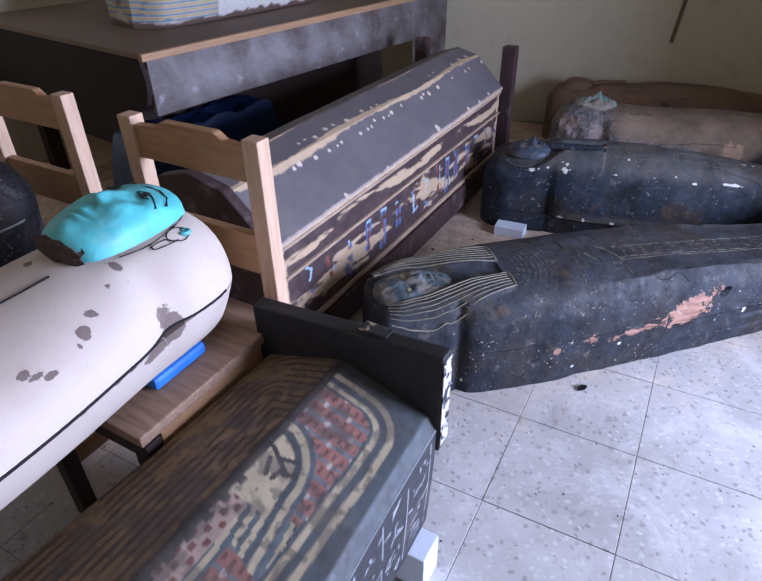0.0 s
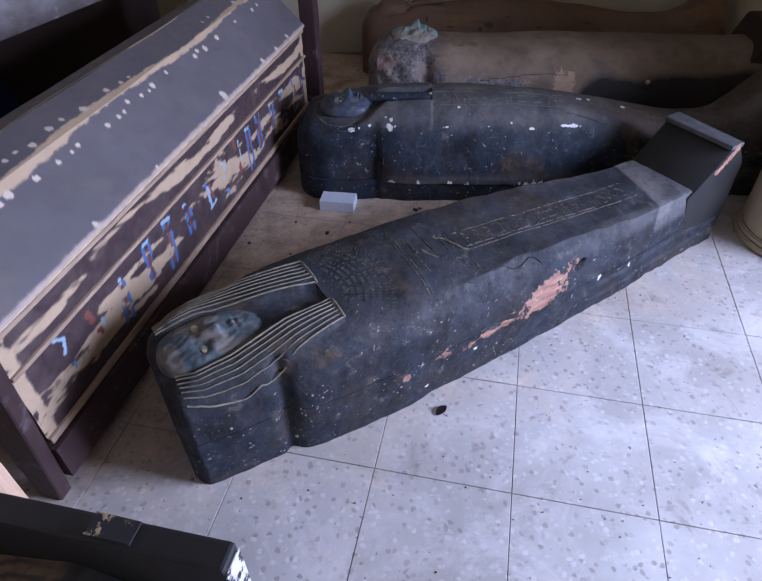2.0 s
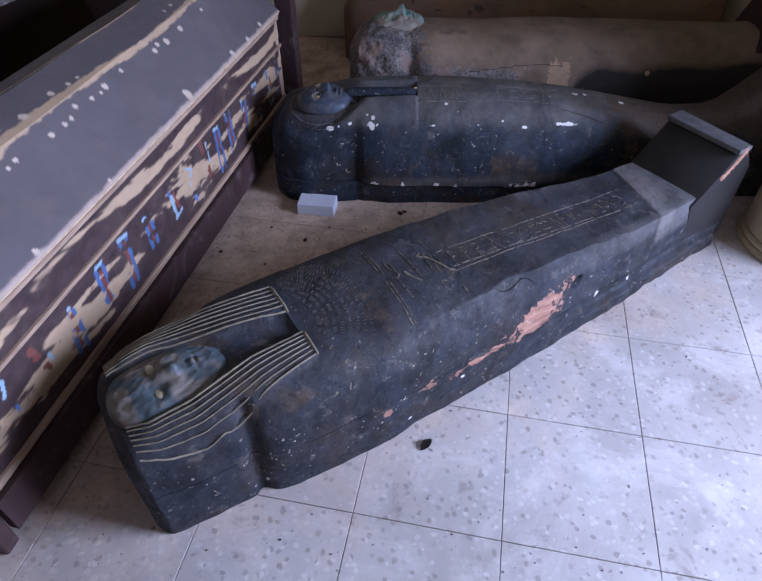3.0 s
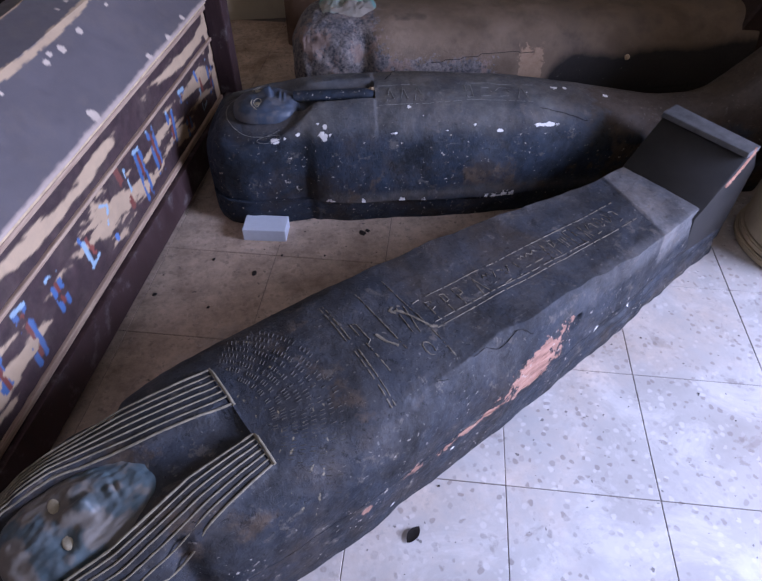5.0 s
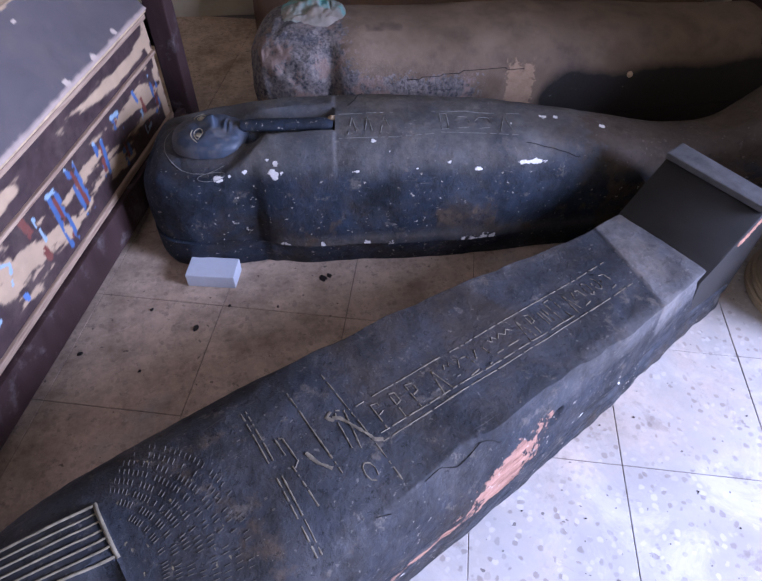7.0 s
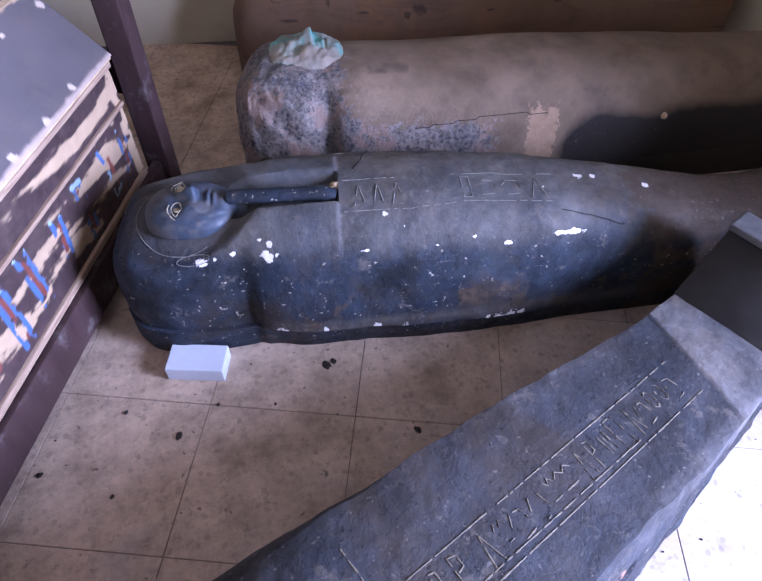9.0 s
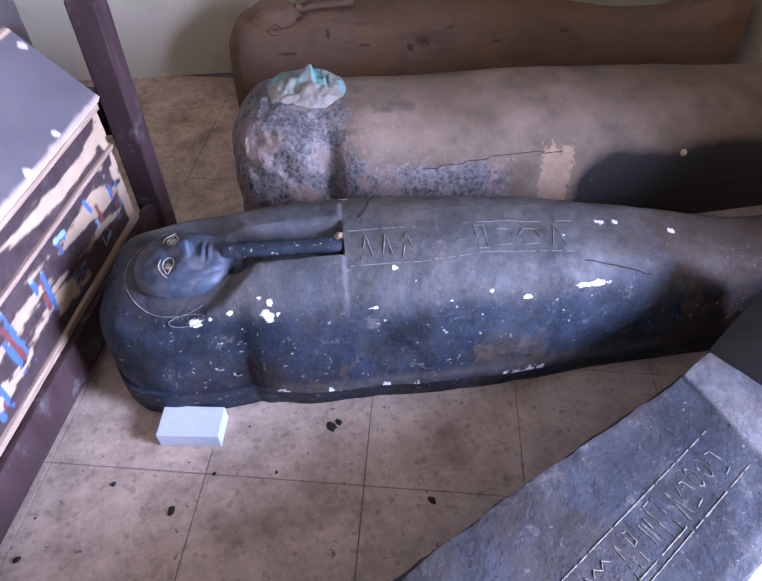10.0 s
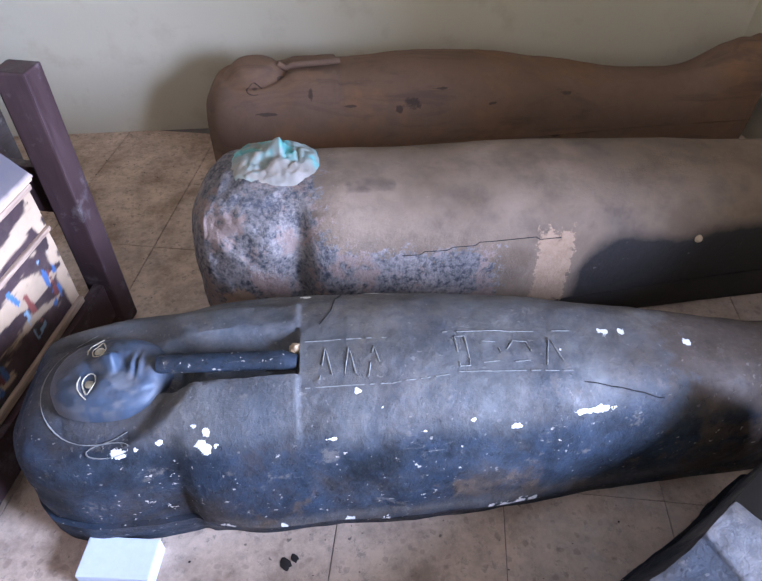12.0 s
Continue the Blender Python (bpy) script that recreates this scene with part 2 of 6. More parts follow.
M_BLUE = plain("blue_plastic", (0.02, 0.16, 0.55), 0.4)
M_BLUEBAG = plain("dark_blue_sheet", (0.008, 0.02, 0.06), 0.35)
M_TAN = plain("bared_gesso", (0.50, 0.36, 0.22), 0.75, 0.25, 30)
M_CREAM = plain("cream_plaster", (0.52, 0.42, 0.28), 0.75, 0.2, 7)


# ---- building helpers ----
def finish(name, me, material, parent=None, label="", smooth=0):
    me.materials.append(material)
    ob = new(name, me)
    if parent is not None:
        ob.parent = parent
    if label:
        ob["label"] = label
    if smooth:
        me.polygons.foreach_set("use_smooth", [True] * len(me.polygons))
        if smooth < 180:
            me.set_sharp_from_angle(angle=radians(smooth))
    return ob


def part(name, bm, material, parent=None, label="", smooth=0):
    me = bpy.data.meshes.new(name)
    bmesh.ops.recalc_face_normals(bm, faces=bm.faces)
    bm.to_mesh(me)
    bm.free()
    return finish(name, me, material, parent, label, smooth)


def thing(name, m, label, category, group="", kind=""):
    ob = new(name)
    ob.empty_display_size = 0.1
    ob.matrix_world = UNIT @ m
    return tagged(ob, label, category, group, kind)


def box(x0, x1, y0, y1, z0, z1, bevel=0.004, bm=None, m=None):
    """A bevelled block, added to bm where one is given."""
    one = bmesh.new()
    bmesh.ops.create_cube(one, size=1)
    for v in one.verts:
        v.co = Vector((x0 + (v.co.x + 0.5) * (x1 - x0), y0 + (v.co.y + 0.5) * (y1 - y0), z0 + (v.co.z + 0.5) * (z1 - z0)))
    if bevel:
        bmesh.ops.bevel(one, geom=one.edges[:], offset=bevel, segments=2, affect="EDGES", profile=0.6)
    if m is not None:
        bmesh.ops.transform(one, matrix=m, verts=one.verts)
    return join(bm, one)


def join(bm, one):
    if bm is None:
        return one
    me = bpy.data.meshes.new("tmp")
    one.to_mesh(me)
    one.free()
    bm.from_mesh(me)
    bpy.data.meshes.remove(me)
    return bm


def prism(points, depth, bevel=0.003, m=None):
    """A plate of that outline (x, z), depth thick along y."""
    bm = bmesh.new()
    a = [bm.verts.new((x, 0, z)) for x, z in points]
    b = [bm.verts.new((x, depth, z)) for x, z in points]
    bm.faces.new(a)
    bm.faces.new(b[::-1])
    for i in range(len(a)):
        j = (i + 1) % len(a)
        bm.faces.new((a[j], a[i], b[i], b[j]))
    if bevel:
        bmesh.ops.bevel(bm, geom=bm.edges[:], offset=bevel, segments=1, affect="EDGES")
    if m is not None:
        bmesh.ops.transform(bm, matrix=m, verts=bm.verts)
    return bm


def tube(points, radius, sides=10, flat=1.0):
    """A rounded bar along points; radius is one number or one for each point."""
    bm, rings, n = bmesh.new(), [], len(points)
    pts = [Vector(p) for p in points]
    for i, p in enumerate(pts):
        d = (pts[min(i + 1, n - 1)] - pts[max(i - 1, 0)]).normalized()
        s = d.cross(Vector((0, 0, 1))) if abs(d.z) < 0.95 else d.cross(Vector((0, 1, 0)))
        s.normalize()
        u = s.cross(d)
        r = radius[i] if isinstance(radius, (list, tuple)) else radius
        rings.append([bm.verts.new(p + s * (r * math.cos(2 * math.pi * k / sides)) + u * (r * flat * math.sin(2 * math.pi * k / sides))) for k in range(sides)])
    for a, b in zip(rings, rings[1:]):
        for k in range(sides):
            bm.faces.new((a[k], a[(k + 1) % sides], b[(k + 1) % sides], b[k]))
    bm.faces.new(rings[0][::-1])
    bm.faces.new(rings[-1])
    return bm


def sheet(grid, faces=None):
    """A mesh from an array of points (rows, columns, 3)."""
    r, c = grid.shape[:2]
    i = np.arange(r * c).reshape(r, c)
    q = np.stack([i[:-1, :-1], i[:-1, 1:], i[1:, 1:], i[1:, :-1]], -1).reshape(-1, 4)
    me = bpy.data.meshes.new("sheet")
    me.vertices.add(r * c)
    me.vertices.foreach_set("co", grid.reshape(-1).astype(np.float32))
    me.loops.add(q.size)
    me.loops.foreach_set("vertex_index", q.reshape(-1).astype(np.int32))
    me.polygons.add(len(q))
    me.polygons.foreach_set("loop_start", np.arange(0, q.size, 4, dtype=np.int32))
    me.update(calc_edges=True)
    me.validate()
    return me


def put_attr(me, name, values):
    if values.ndim == 2 and values.shape[1] == 3:
        a = me.attributes.new(name, "FLOAT_COLOR", "POINT")
        a.data.foreach_set("color", np.concatenate([values, np.ones((len(values), 1))], 1).astype(np.float32).reshape(-1))
    else:
        a = me.attributes.new(name, "FLOAT", "POINT")
        a.data.foreach_set("value", values.astype(np.float32).reshape(-1))


def coords(me):
    v = np.empty(len(me.vertices) * 3, np.float32)
    me.vertices.foreach_get("co", v)
    return v.reshape(-1, 3).astype(float)


def hashed(i, j, k):
    n = np.sin(i * 127.1 + j * 311.7 + k * 74.7) * 43758.5453
    return n - np.floor(n)


def vnoise(p, scale, octaves=3):
    """Value noise, 0 to 1, at points p."""
    out, amp, tot = 0, 1.0, 0.0
    for o in range(octaves):
        q = p * scale * 2 ** o + 17.3 * o
        i = np.floor(q)
        f = q - i
        f = f * f * (3 - 2 * f)
        v = 0
        for a in (0, 1):
            for b in (0, 1):
                for c in (0, 1):
                    w = (f[:, 0] if a else 1 - f[:, 0]) * (f[:, 1] if b else 1 - f[:, 1]) * (f[:, 2] if c else 1 - f[:, 2])
                    v = v + w * hashed(i[:, 0] + a, i[:, 1] + b, i[:, 2] + c)
        out, tot, amp = out + amp * v, tot + amp, amp * 0.5
    return out / tot


def curve(xs, ys):
    """A smooth function through stations."""
    xs, ys = np.array(xs, float), np.array(ys, float)

    def f(x):
        x = np.asarray(x, float)
        i = np.clip(np.searchsorted(xs, x) - 1, 0, len(xs) - 2)
        t = np.clip((x - xs[i]) / (xs[i + 1] - xs[i]), 0, 1)
        d = np.gradient(ys, xs)
        h = xs[i + 1] - xs[i]
        t2, t3 = t * t, t * t * t
        return (2 * t3 - 3 * t2 + 1) * ys[i] + (t3 - 2 * t2 + t) * h * d[i] + (3 * t2 - 2 * t3) * ys[i + 1] + (t3 - t2) * h * d[i + 1]
    return f


def smoothstep(x, a, b):
    t = np.clip((x - a) / (b - a), 0, 1)
    return t * t * (3 - 2 * t)


def coffin_grids(length, width, top, rim, bottom, power, flare=1.0, step=0.006, cols=90, round_end=(0.05, 0.03), side_rows=26, deck=None):
    """Case and lid of a body-shaped coffin: x from head to foot, y across, z up. width, top, rim: functions of x; power: squareness of the vault;
    flare: width of the case's foot over that of its rim; round_end: rounding at head and foot; deck: function of x giving how far
    the vault becomes a flat deck with sloping flanks, and the deck's half-widths as shares of the width."""
    xs = np.concatenate([np.zeros(7), np.linspace(0, 0.05, 14)[1:], np.arange(0.05 + step, length - 0.05, step), np.linspace(length - 0.05, length, 14), np.full(7, length)])
    scale = np.concatenate([np.linspace(0.02, 1, 7), np.ones(len(xs) - 14), np.linspace(1, 0.02, 7)])
    head, foot = round_end
    ease = np.minimum(1 - np.clip(1 - xs / head, 0, 1) ** 2 * 0.28, 1 - np.clip(1 - (length - xs) / foot, 0, 1) ** 2 * 0.28)
    w, zt, zr = width(xs) * ease, top(xs), rim(xs)
    zt = zr + (zt - zr) * (0.45 + 0.55 * ease)
    a = np.linspace(0, math.pi, cols)
    n = power(xs) if callable(power) else np.full(len(xs), power)
    cy = -np.sign(np.cos(a))[None] * np.abs(np.cos(a))[None] ** (2 / n[:, None])
    sz = np.abs(np.sin(a))[None] ** (2 / n[:, None])
    if deck:
        flat, left, right = (np.repeat(v[:, None], cols, 1) for v in deck(xs))
        t = np.repeat((a / math.pi)[None], len(xs), 0)
        ty = np.where(t < 0.28, -1 + (1 - left) * (t / 0.28), np.where(t > 0.72, right + (1 - right) * (t - 0.72) / 0.28, -left + (left + right) * (t - 0.28) / 0.44))
        tz = np.where(t < 0.28, (t / 0.28) ** 0.86, np.where(t > 0.72, ((1 - t) / 0.28) ** 0.86, 1.0))
        cy, sz = cy + (ty - cy) * flat, sz + (tz - sz) * flat
    lid = np.stack([np.repeat(xs[:, None], cols, 1), w[:, None] * cy, zr[:, None] + (zt - zr)[:, None] * sz], -1)
    t = np.linspace(0, 1, side_rows)
    ww = w[:, None] * (flare + (1 - flare) * t[None] ** 0.7)
    zz = bottom + (zr[:, None] - bottom - 0.003) * t[None]
    near = np.stack([np.repeat(xs[:, None], side_rows, 1), -ww, zz], -1)
    far = near[:, ::-1] * np.array([1, -1, 1])
    case = np.concatenate([far, near], 1)
    mid = (zr[:, None, None] + bottom) * 0.5
    for g in (lid, case):
        g[:, :, 1] *= scale[:, None]
        g[:, :, 2] = np.where(scale[:, None] < 1, mid[:, :, 0] + (g[:, :, 2] - mid[:, :, 0]) * scale[:, None], g[:, :, 2])
    # the case's ends and underside close in a loop
    case = np.concatenate([case, case[:, :1]], 1)
    return lid, case


# ---- the room ----
def wall(name, x0, x1, y0, y1, hole=None):
    """A wall block in room coordinates, with a window hole (y0, y1, z0, z1) through it."""
    bm = None
    if hole:
        a, b, c, d = hole
        for q in ((y0, a, 0, H), (b, y1, 0, H), (a, b, 0, c), (a, b, d, H)):
            bm = box(x0, x1, q[0], q[1], q[2], q[3], 0, bm)
    else:
        bm = box(x0, x1, y0, y1, 0, H, 0)
    ob = part(name, bm, M_WALL)
    ob.matrix_world = ROOM
    return tagged(ob, "cream painted plaster wall, stained near the floor", "wall", kind="structure")


wall("wall_north", X0, X1 + 0.3, Y1, Y1 + 0.3)
wall("wall_south", X0, X1, Y0 - 0.3, Y0)
# added block, no known wall: keeps window light off the far corner
wall("wall_light_block", 2.34, X1, -1.66, Y1)
wall("wall_west", X0 - 0.3, X0, Y0 - 0.3, Y1 + 0.3)
wall("wall_east", X1, X1 + 0.3, Y0 - 0.3, Y1, WIN)
ob = part("ceiling", box(X0 - 0.3, X1 + 0.3, Y0 - 0.3, Y1 + 0.3, H, H + 0.2, 0), M_CEIL)
ob.matrix_world = ROOM
tagged(ob, "plain off-white plaster ceiling", "ceiling", kind="structure")
ground = part("ground", box(-60, 60, -60, 60, -0.3, -0.06, 0), plain("outdoor_sand", (0.36, 0.30, 0.22), 0.9, 0.2, 3))
tagged(ground, "sandy open ground outside the room", "ground", kind="structure")


# ---- paint helpers: fields over points, 1 inside and 0 outside ----
def stroke(a, b, p, half):
    """Distance field of a line from a to b in two coordinates."""
    a, b = np.array(a, float), np.array(b, float)
    t = np.clip(((p - a) @ (b - a)) / max((b - a) @ (b - a), 1e-9), 0, 1)
    d = np.linalg.norm(p - (a + t[:, None] * (b - a)), axis=1)
    return np.clip(1.5 - d / half, 0, 1)


def chips(p, spots, z, rag):
    """White or bare spots on a surface: (x, y, length, breadth) at about height z, snapped to the nearest point."""
    f = np.zeros(len(p))
    for cx, cy, rx, ry in spots:
        c = p[np.argmin(((p - np.array([cx, cy, z])) ** 2).sum(1))]
        d = np.sqrt(((p[:, 0] - c[0]) / rx) ** 2 + ((p[:, 1] - c[1]) ** 2 + (p[:, 2] - c[2]) ** 2) / ry ** 2)
        g = np.clip(1.3 - d, 0, 1)
        f = np.maximum(f, g + rag * 2.0 * (g > 0.1))
    return f


class Relief:
    """Height of a coffin's upper surface, to lay thin lines on it."""

    def __init__(self, ob, cell=0.006):
        p = coords(ob.data)
        self.lo, self.cell = p[:, :2].min(0), cell
        n = np.ceil((p[:, :2].max(0) - self.lo) / cell).astype(int) + 2
        self.z = np.full(n, -1.0)
        i = ((p[:, :2] - self.lo) / cell).astype(int)
        np.maximum.at(self.z, (i[:, 0], i[:, 1]), p[:, 2])
        for _ in range(2):
            q = np.pad(self.z, 1, constant_values=-1)
            m = np.max([q[a:a + n[0], b:b + n[1]] for a in range(3) for b in range(3)], 0)
            self.z = np.where(self.z < 0, m, self.z)

    def at(self, x, y):
        i = (np.array([x, y]) - self.lo) / self.cell
        i = np.clip(i.astype(int), 0, np.array(self.z.shape) - 1)
        return float(self.z[i[0], i[1]])


def ribbons(name, lines, relief, half, material, parent, lift=0.0012, label="", step=0.012, seed=1, gaps=0.0):
    """Thin painted or scratched lines laid on a surface: lines are lists of (x, y)."""
    rnd = random.Random(seed)
    bm = bmesh.new()
    for line in lines:
        pts = []
        for (ax, ay), (bx, by) in zip(line, line[1:]):
            n = max(1, int(math.hypot(bx - ax, by - ay) / step))
            pts += [(ax + (bx - ax) * k / n, ay + (by - ay) * k / n) for k in range(n)]
        pts.append(line[-1])
        zs = [relief.at(x, y) for x, y in pts]
        zs = [sum(zs[max(0, i - 1):i + 2]) / len(zs[max(0, i - 1):i + 2]) for i in range(len(zs))]
        last = None
        for i, (x, y) in enumerate(pts):
            j, k = max(0, i - 1), min(len(pts) - 1, i + 1)
            d = Vector((pts[k][0] - pts[j][0], pts[k][1] - pts[j][1], 0))
            if d.length < 1e-6:
                continue
            d.normalize()
            w = half * rnd.uniform(0.55, 1.25)
            s = Vector((-d.y, d.x, 0)) * w
            c = Vector((x, y, zs[i] + lift))
            row = [bm.verts.new(c - s), bm.verts.new(c + Vector((0, 0, 0.0012))), bm.verts.new(c + s)]
            if last and rnd.random() > gaps:
                bm.faces.new((last[0], row[0], row[1], last[1]))
                bm.faces.new((last[1], row[1], row[2], last[2]))
            last = row
    for v in [v for v in bm.verts if not v.link_faces]:
        bm.verts.remove(v)
    return part(name, bm, material, parent, label, 80)


def signs(x0, x1, y0, y1, seed, cell=0.05, rules=True):
    """Scratched picture-signs as line lists: strokes, hooks, small frames, zigzags between two rules."""
    rnd = random.Random(seed)
    out = [[(x0, y0), (x1, y0)], [(x0, y1), (x1, y1)]] if rules else []
    h, x = y1 - y0, x0 + 0.02
    while x < x1 - 0.03:
        w = cell * rnd.uniform(0.6, 1.1)
        u = lambda f: x + f * w
        v = lambda f: y0 + (0.12 + 0.76 * f) * h
        k = rnd.randint(0, 6)
        if k == 0:
            out += [[(u(0.1), v(0)), (u(0.1), v(1)), (u(0.7), v(1)), (u(0.7), v(0)), (u(0.1), v(0))]]
        elif k == 1:
            out += [[(u(0), v(0.5)), (u(0.3), v(0.8)), (u(0.8), v(0.75)), (u(0.9), v(0.4))], [(u(0.2), v(0.1)), (u(0.8), v(0.15))]]
        elif k == 2:
            out += [[(u(q), v(0.2 + 0.05 * rnd.random())), (u(q + 0.05), v(0.8))] for q in (0.1, 0.4, 0.7)]
        elif k == 3:
            out += [[(u(0), v(0.7)), (u(0.25), v(0.85)), (u(0.5), v(0.7)), (u(0.75), v(0.85)), (u(1), v(0.7))], [(u(0.1), v(0.3)), (u(0.8), v(0.3))]]
        elif k == 4:
            out += [[(u(0.2), v(0)), (u(0.5), v(0.9)), (u(0.8), v(0.1))]]
        elif k == 5:
            out += [[(u(0.1), v(0.1)), (u(0.15), v(0.95)), (u(0.5), v(0.9)), (u(0.5), v(0.6)), (u(0.2), v(0.55))]]
        else:
            out += [[(u(0.5 + 0.35 * math.cos(t)), v(0.6 + 0.3 * math.sin(t))) for t in np.linspace(0, 6.28, 9)]]
        x += w * 1.15
    return out


def shell(name, grid, material, parent, shape=None, paints=None, label=""):
    """One part of a coffin from a grid: shape(p) moves the points, paints(p) gives the point attributes."""
    r, c = grid.shape[:2]
    p = grid.reshape(-1, 3).copy()
    if shape:
        p = shape(p)
    me = sheet(p.reshape(r, c, 3))
    q = coords(me)
    for key, v in (paints(q) if paints else {}).items():
        put_attr(me, key, v)
    return finish(name, me, material, parent, label, 50)


# ---- the long black coffin lying on the tiles ----
C1 = pose(0.14, 1.82, 0, 0, 0, 21.5)


def long_black_coffin():
    root = thing("black_coffin", C1, "long black resin-coated wooden body coffin with striped wig, on the tiles", "coffin")
    L = 2.29
    width = curve([0, 0.08, 0.2, 0.27, 0.36, 0.5, 0.8, 1.1, 1.4, 1.75, 2.0, L], [0.165, 0.175, 0.185, 0.19, 0.215, 0.232, 0.232, 0.228, 0.216, 0.186, 0.165, 0.152])
    top = curve([0, 0.1, 0.3, 0.5, 0.8, 1.1, 1.5, 1.8, 2.0, L], [0.385, 0.41, 0.42, 0.42, 0.412, 0.385, 0.345, 0.318, 0.305, 0.305])
    rim = curve([0, 0.5, 1.2, 1.8, L], [0.2, 0.2, 0.17, 0.14, 0.13])
    def deck(x):
        """A flat top with a broken, wavering edge from the knees to the foot."""
        q = np.stack([x, x * 0, x * 0], 1)
        rag = (vnoise(q, 9, 3) - 0.5) * 0.16 * smoothstep(x, 0.8, 1.1) * smoothstep(1.95 - x, 0, 0.2)
        rag2 = (vnoise(q + 4.4, 7, 3) - 0.5) * 0.14 * smoothstep(x, 0.9, 1.2) * smoothstep(1.95 - x, 0, 0.2)
        return smoothstep(x, 0.72, 1.35), np.interp(x, [0.7, 1.1, 1.5, 1.8, 2.2], [0.70, 0.70, 0.76, 0.88, 0.93]) + rag, np.interp(x, [0.7, 1.2, 1.8, 2.2], [0.86, 0.84, 0.78, 0.9]) + rag2 * 0.7

    lid, case = coffin_grids(L, width, top, rim, 0.0, 3.4, 0.97, 0.005, 130, (0.035, 0.02), deck=deck)

    def dent(p):
        """The hollow between wig and shoulder on each side, and the far flank's fuller line."""
        p[:, 1] += np.where(p[:, 1] > 0, 0.012 + 0.024 * smoothstep(1.25 - p[:, 0], 0, 0.45), 0.0) * smoothstep(p[:, 0], 0.0, 0.2) * smoothstep(2.1 - p[:, 0], 0, 0.5) * smoothstep(p[:, 1], 0.0, 0.15)
        d = np.exp(-((p[:, 0] - 0.285) / 0.022) ** 2) * 0.02 * smoothstep(np.abs(p[:, 1]), 0.12, 0.19)
        p[:, 1] -= np.sign(p[:, 1]) * d
        n = vnoise(p, 9, 3) - 0.5
        p[:, 1] += np.sign(p[:, 1]) * n * 0.016
        p[:, 1] += np.sign(p[:, 1]) * (vnoise(p, 34, 2) - 0.5) * 0.004
        return p

    def ledge(p):
        """The case stands out in two rough ledges towards the foot."""
        p = dent(p)
        x, y, z = p.T
        out = smoothstep(x, 1.3, 1.7) * (0.010 * smoothstep(0.115 - z, 0, 0.012) + 0.008 * smoothstep(0.06 - z, 0, 0.01)) * smoothstep(np.abs(y), 0.1, 0.14)
        p[:, 1] += np.sign(y) * out * (0.6 + 0.8 * vnoise(p, 20, 2))
        return p

    def lid_shape(p):
        p = dent(p)
        up = smoothstep(p[:, 2], 0.25, 0.36)
        x, y = p[:, 0], p[:, 1]
        r = np.sqrt(((x - 0.15) / 0.16) ** 2 + ((y + 0.005) / 0.10) ** 2)
        p[:, 2] += up * (-0.014 * smoothstep(1.15 - r, 0, 0.3))
        for f, on in ((near_out, -1), (far_out, 1)):
            a, b = f(x)
            m = smoothstep(y, a - 0.006, a + 0.004) * smoothstep(b + 0.006 - y, 0, 0.01) * smoothstep(x, 0.03, 0.08) * smoothstep(0.503 - x, 0, 0.006)
            p[:, 2] += smoothstep(p[:, 2], 0.2, 0.3) * m * 0.012
        p[:, 2] -= up * 0.012 * smoothstep(0.5 - x, 0, 0.01) * smoothstep(x, 0.26, 0.32) * smoothstep(y, -0.075, -0.055) * smoothstep(0.035 - y, 0, 0.02)
        p[:, 2] += up * ((vnoise(p, 6, 3) - 0.5) * 0.016 + (vnoise(p, 20, 3) - 0.5) * 0.003)
        # the open hole at the end of the bared patch
        hole = np.clip(1.4 - np.hypot((x - 1.405) / 0.03, (p[:, 2] - 0.245 - 0.25 * (x - 1.405)) / (0.004 + 0.35 * np.clip(x - 1.375, 0, 0.03))), 0, 1) * (y < -0.1)
        p[:, 1] += 0.022 * smoothstep(hole, 0.3, 0.7)
        # a plastered field before the foot board, a few millimetres proud
        p[:, 2] += 0.003 * smoothstep(x - 0.3 * y + 0.012 * (vnoise(p, 30, 2) - 0.5), 1.872, 1.877) * smoothstep(p[:, 2], 0.28, 0.3)
        # a worn, broken edge towards the foot
        edge = smoothstep(np.abs(y), 0.13, 0.19) * smoothstep(x, 1.45, 1.6) * up
        p[:, 2] -= edge * 0.012 * vnoise(p, 16, 2)
        return p

    def paints(p):
        x, y, z = p.T
        flat = p[:, :2]
        wood_f = np.zeros(len(p))
        side = np.stack([x, z], 1)
        near = y < 0
        rag = (vnoise(p * np.array([0.7, 1, 1.3]), 40, 4) - 0.5) * 1.9
        patch = np.clip(1.25 - np.abs((x - 1.235) / 0.165), 0, 1) * np.clip(1.3 - np.abs((z - (0.212 + (x - 1.24) * 0.2)) / 0.052), 0, 1)
        wood_f = np.maximum(wood_f, np.where(near, np.minimum(patch, 1) + rag * 0.9 * (patch > 0.2), 0))
        for cx, cz, rx in ((0.98, 0.165, 0.05), (0.9, 0.155, 0.03), (0.80, 0.17, 0.035), (0.66, 0.15, 0.02), (1.05, 0.18, 0.04)):
            f = np.clip(1.25 - np.hypot((x - cx) / rx, (z - cz) / 0.018), 0, 1)
            wood_f = np.maximum(wood_f, np.where(near, f + rag * 0.8 * (f > 0.1), 0))
        chip = np.zeros(len(p))
        for cx, cz, r in ((1.52, 0.14, 0.012), (0.74, 0.05, 0.013), (0.93, 0.12, 0.008), (1.7, 0.12, 0.008), (0.30, 0.06, 0.007)):
            f = np.clip(1.3 - np.hypot(x - cx, z - cz) / r, 0, 1)
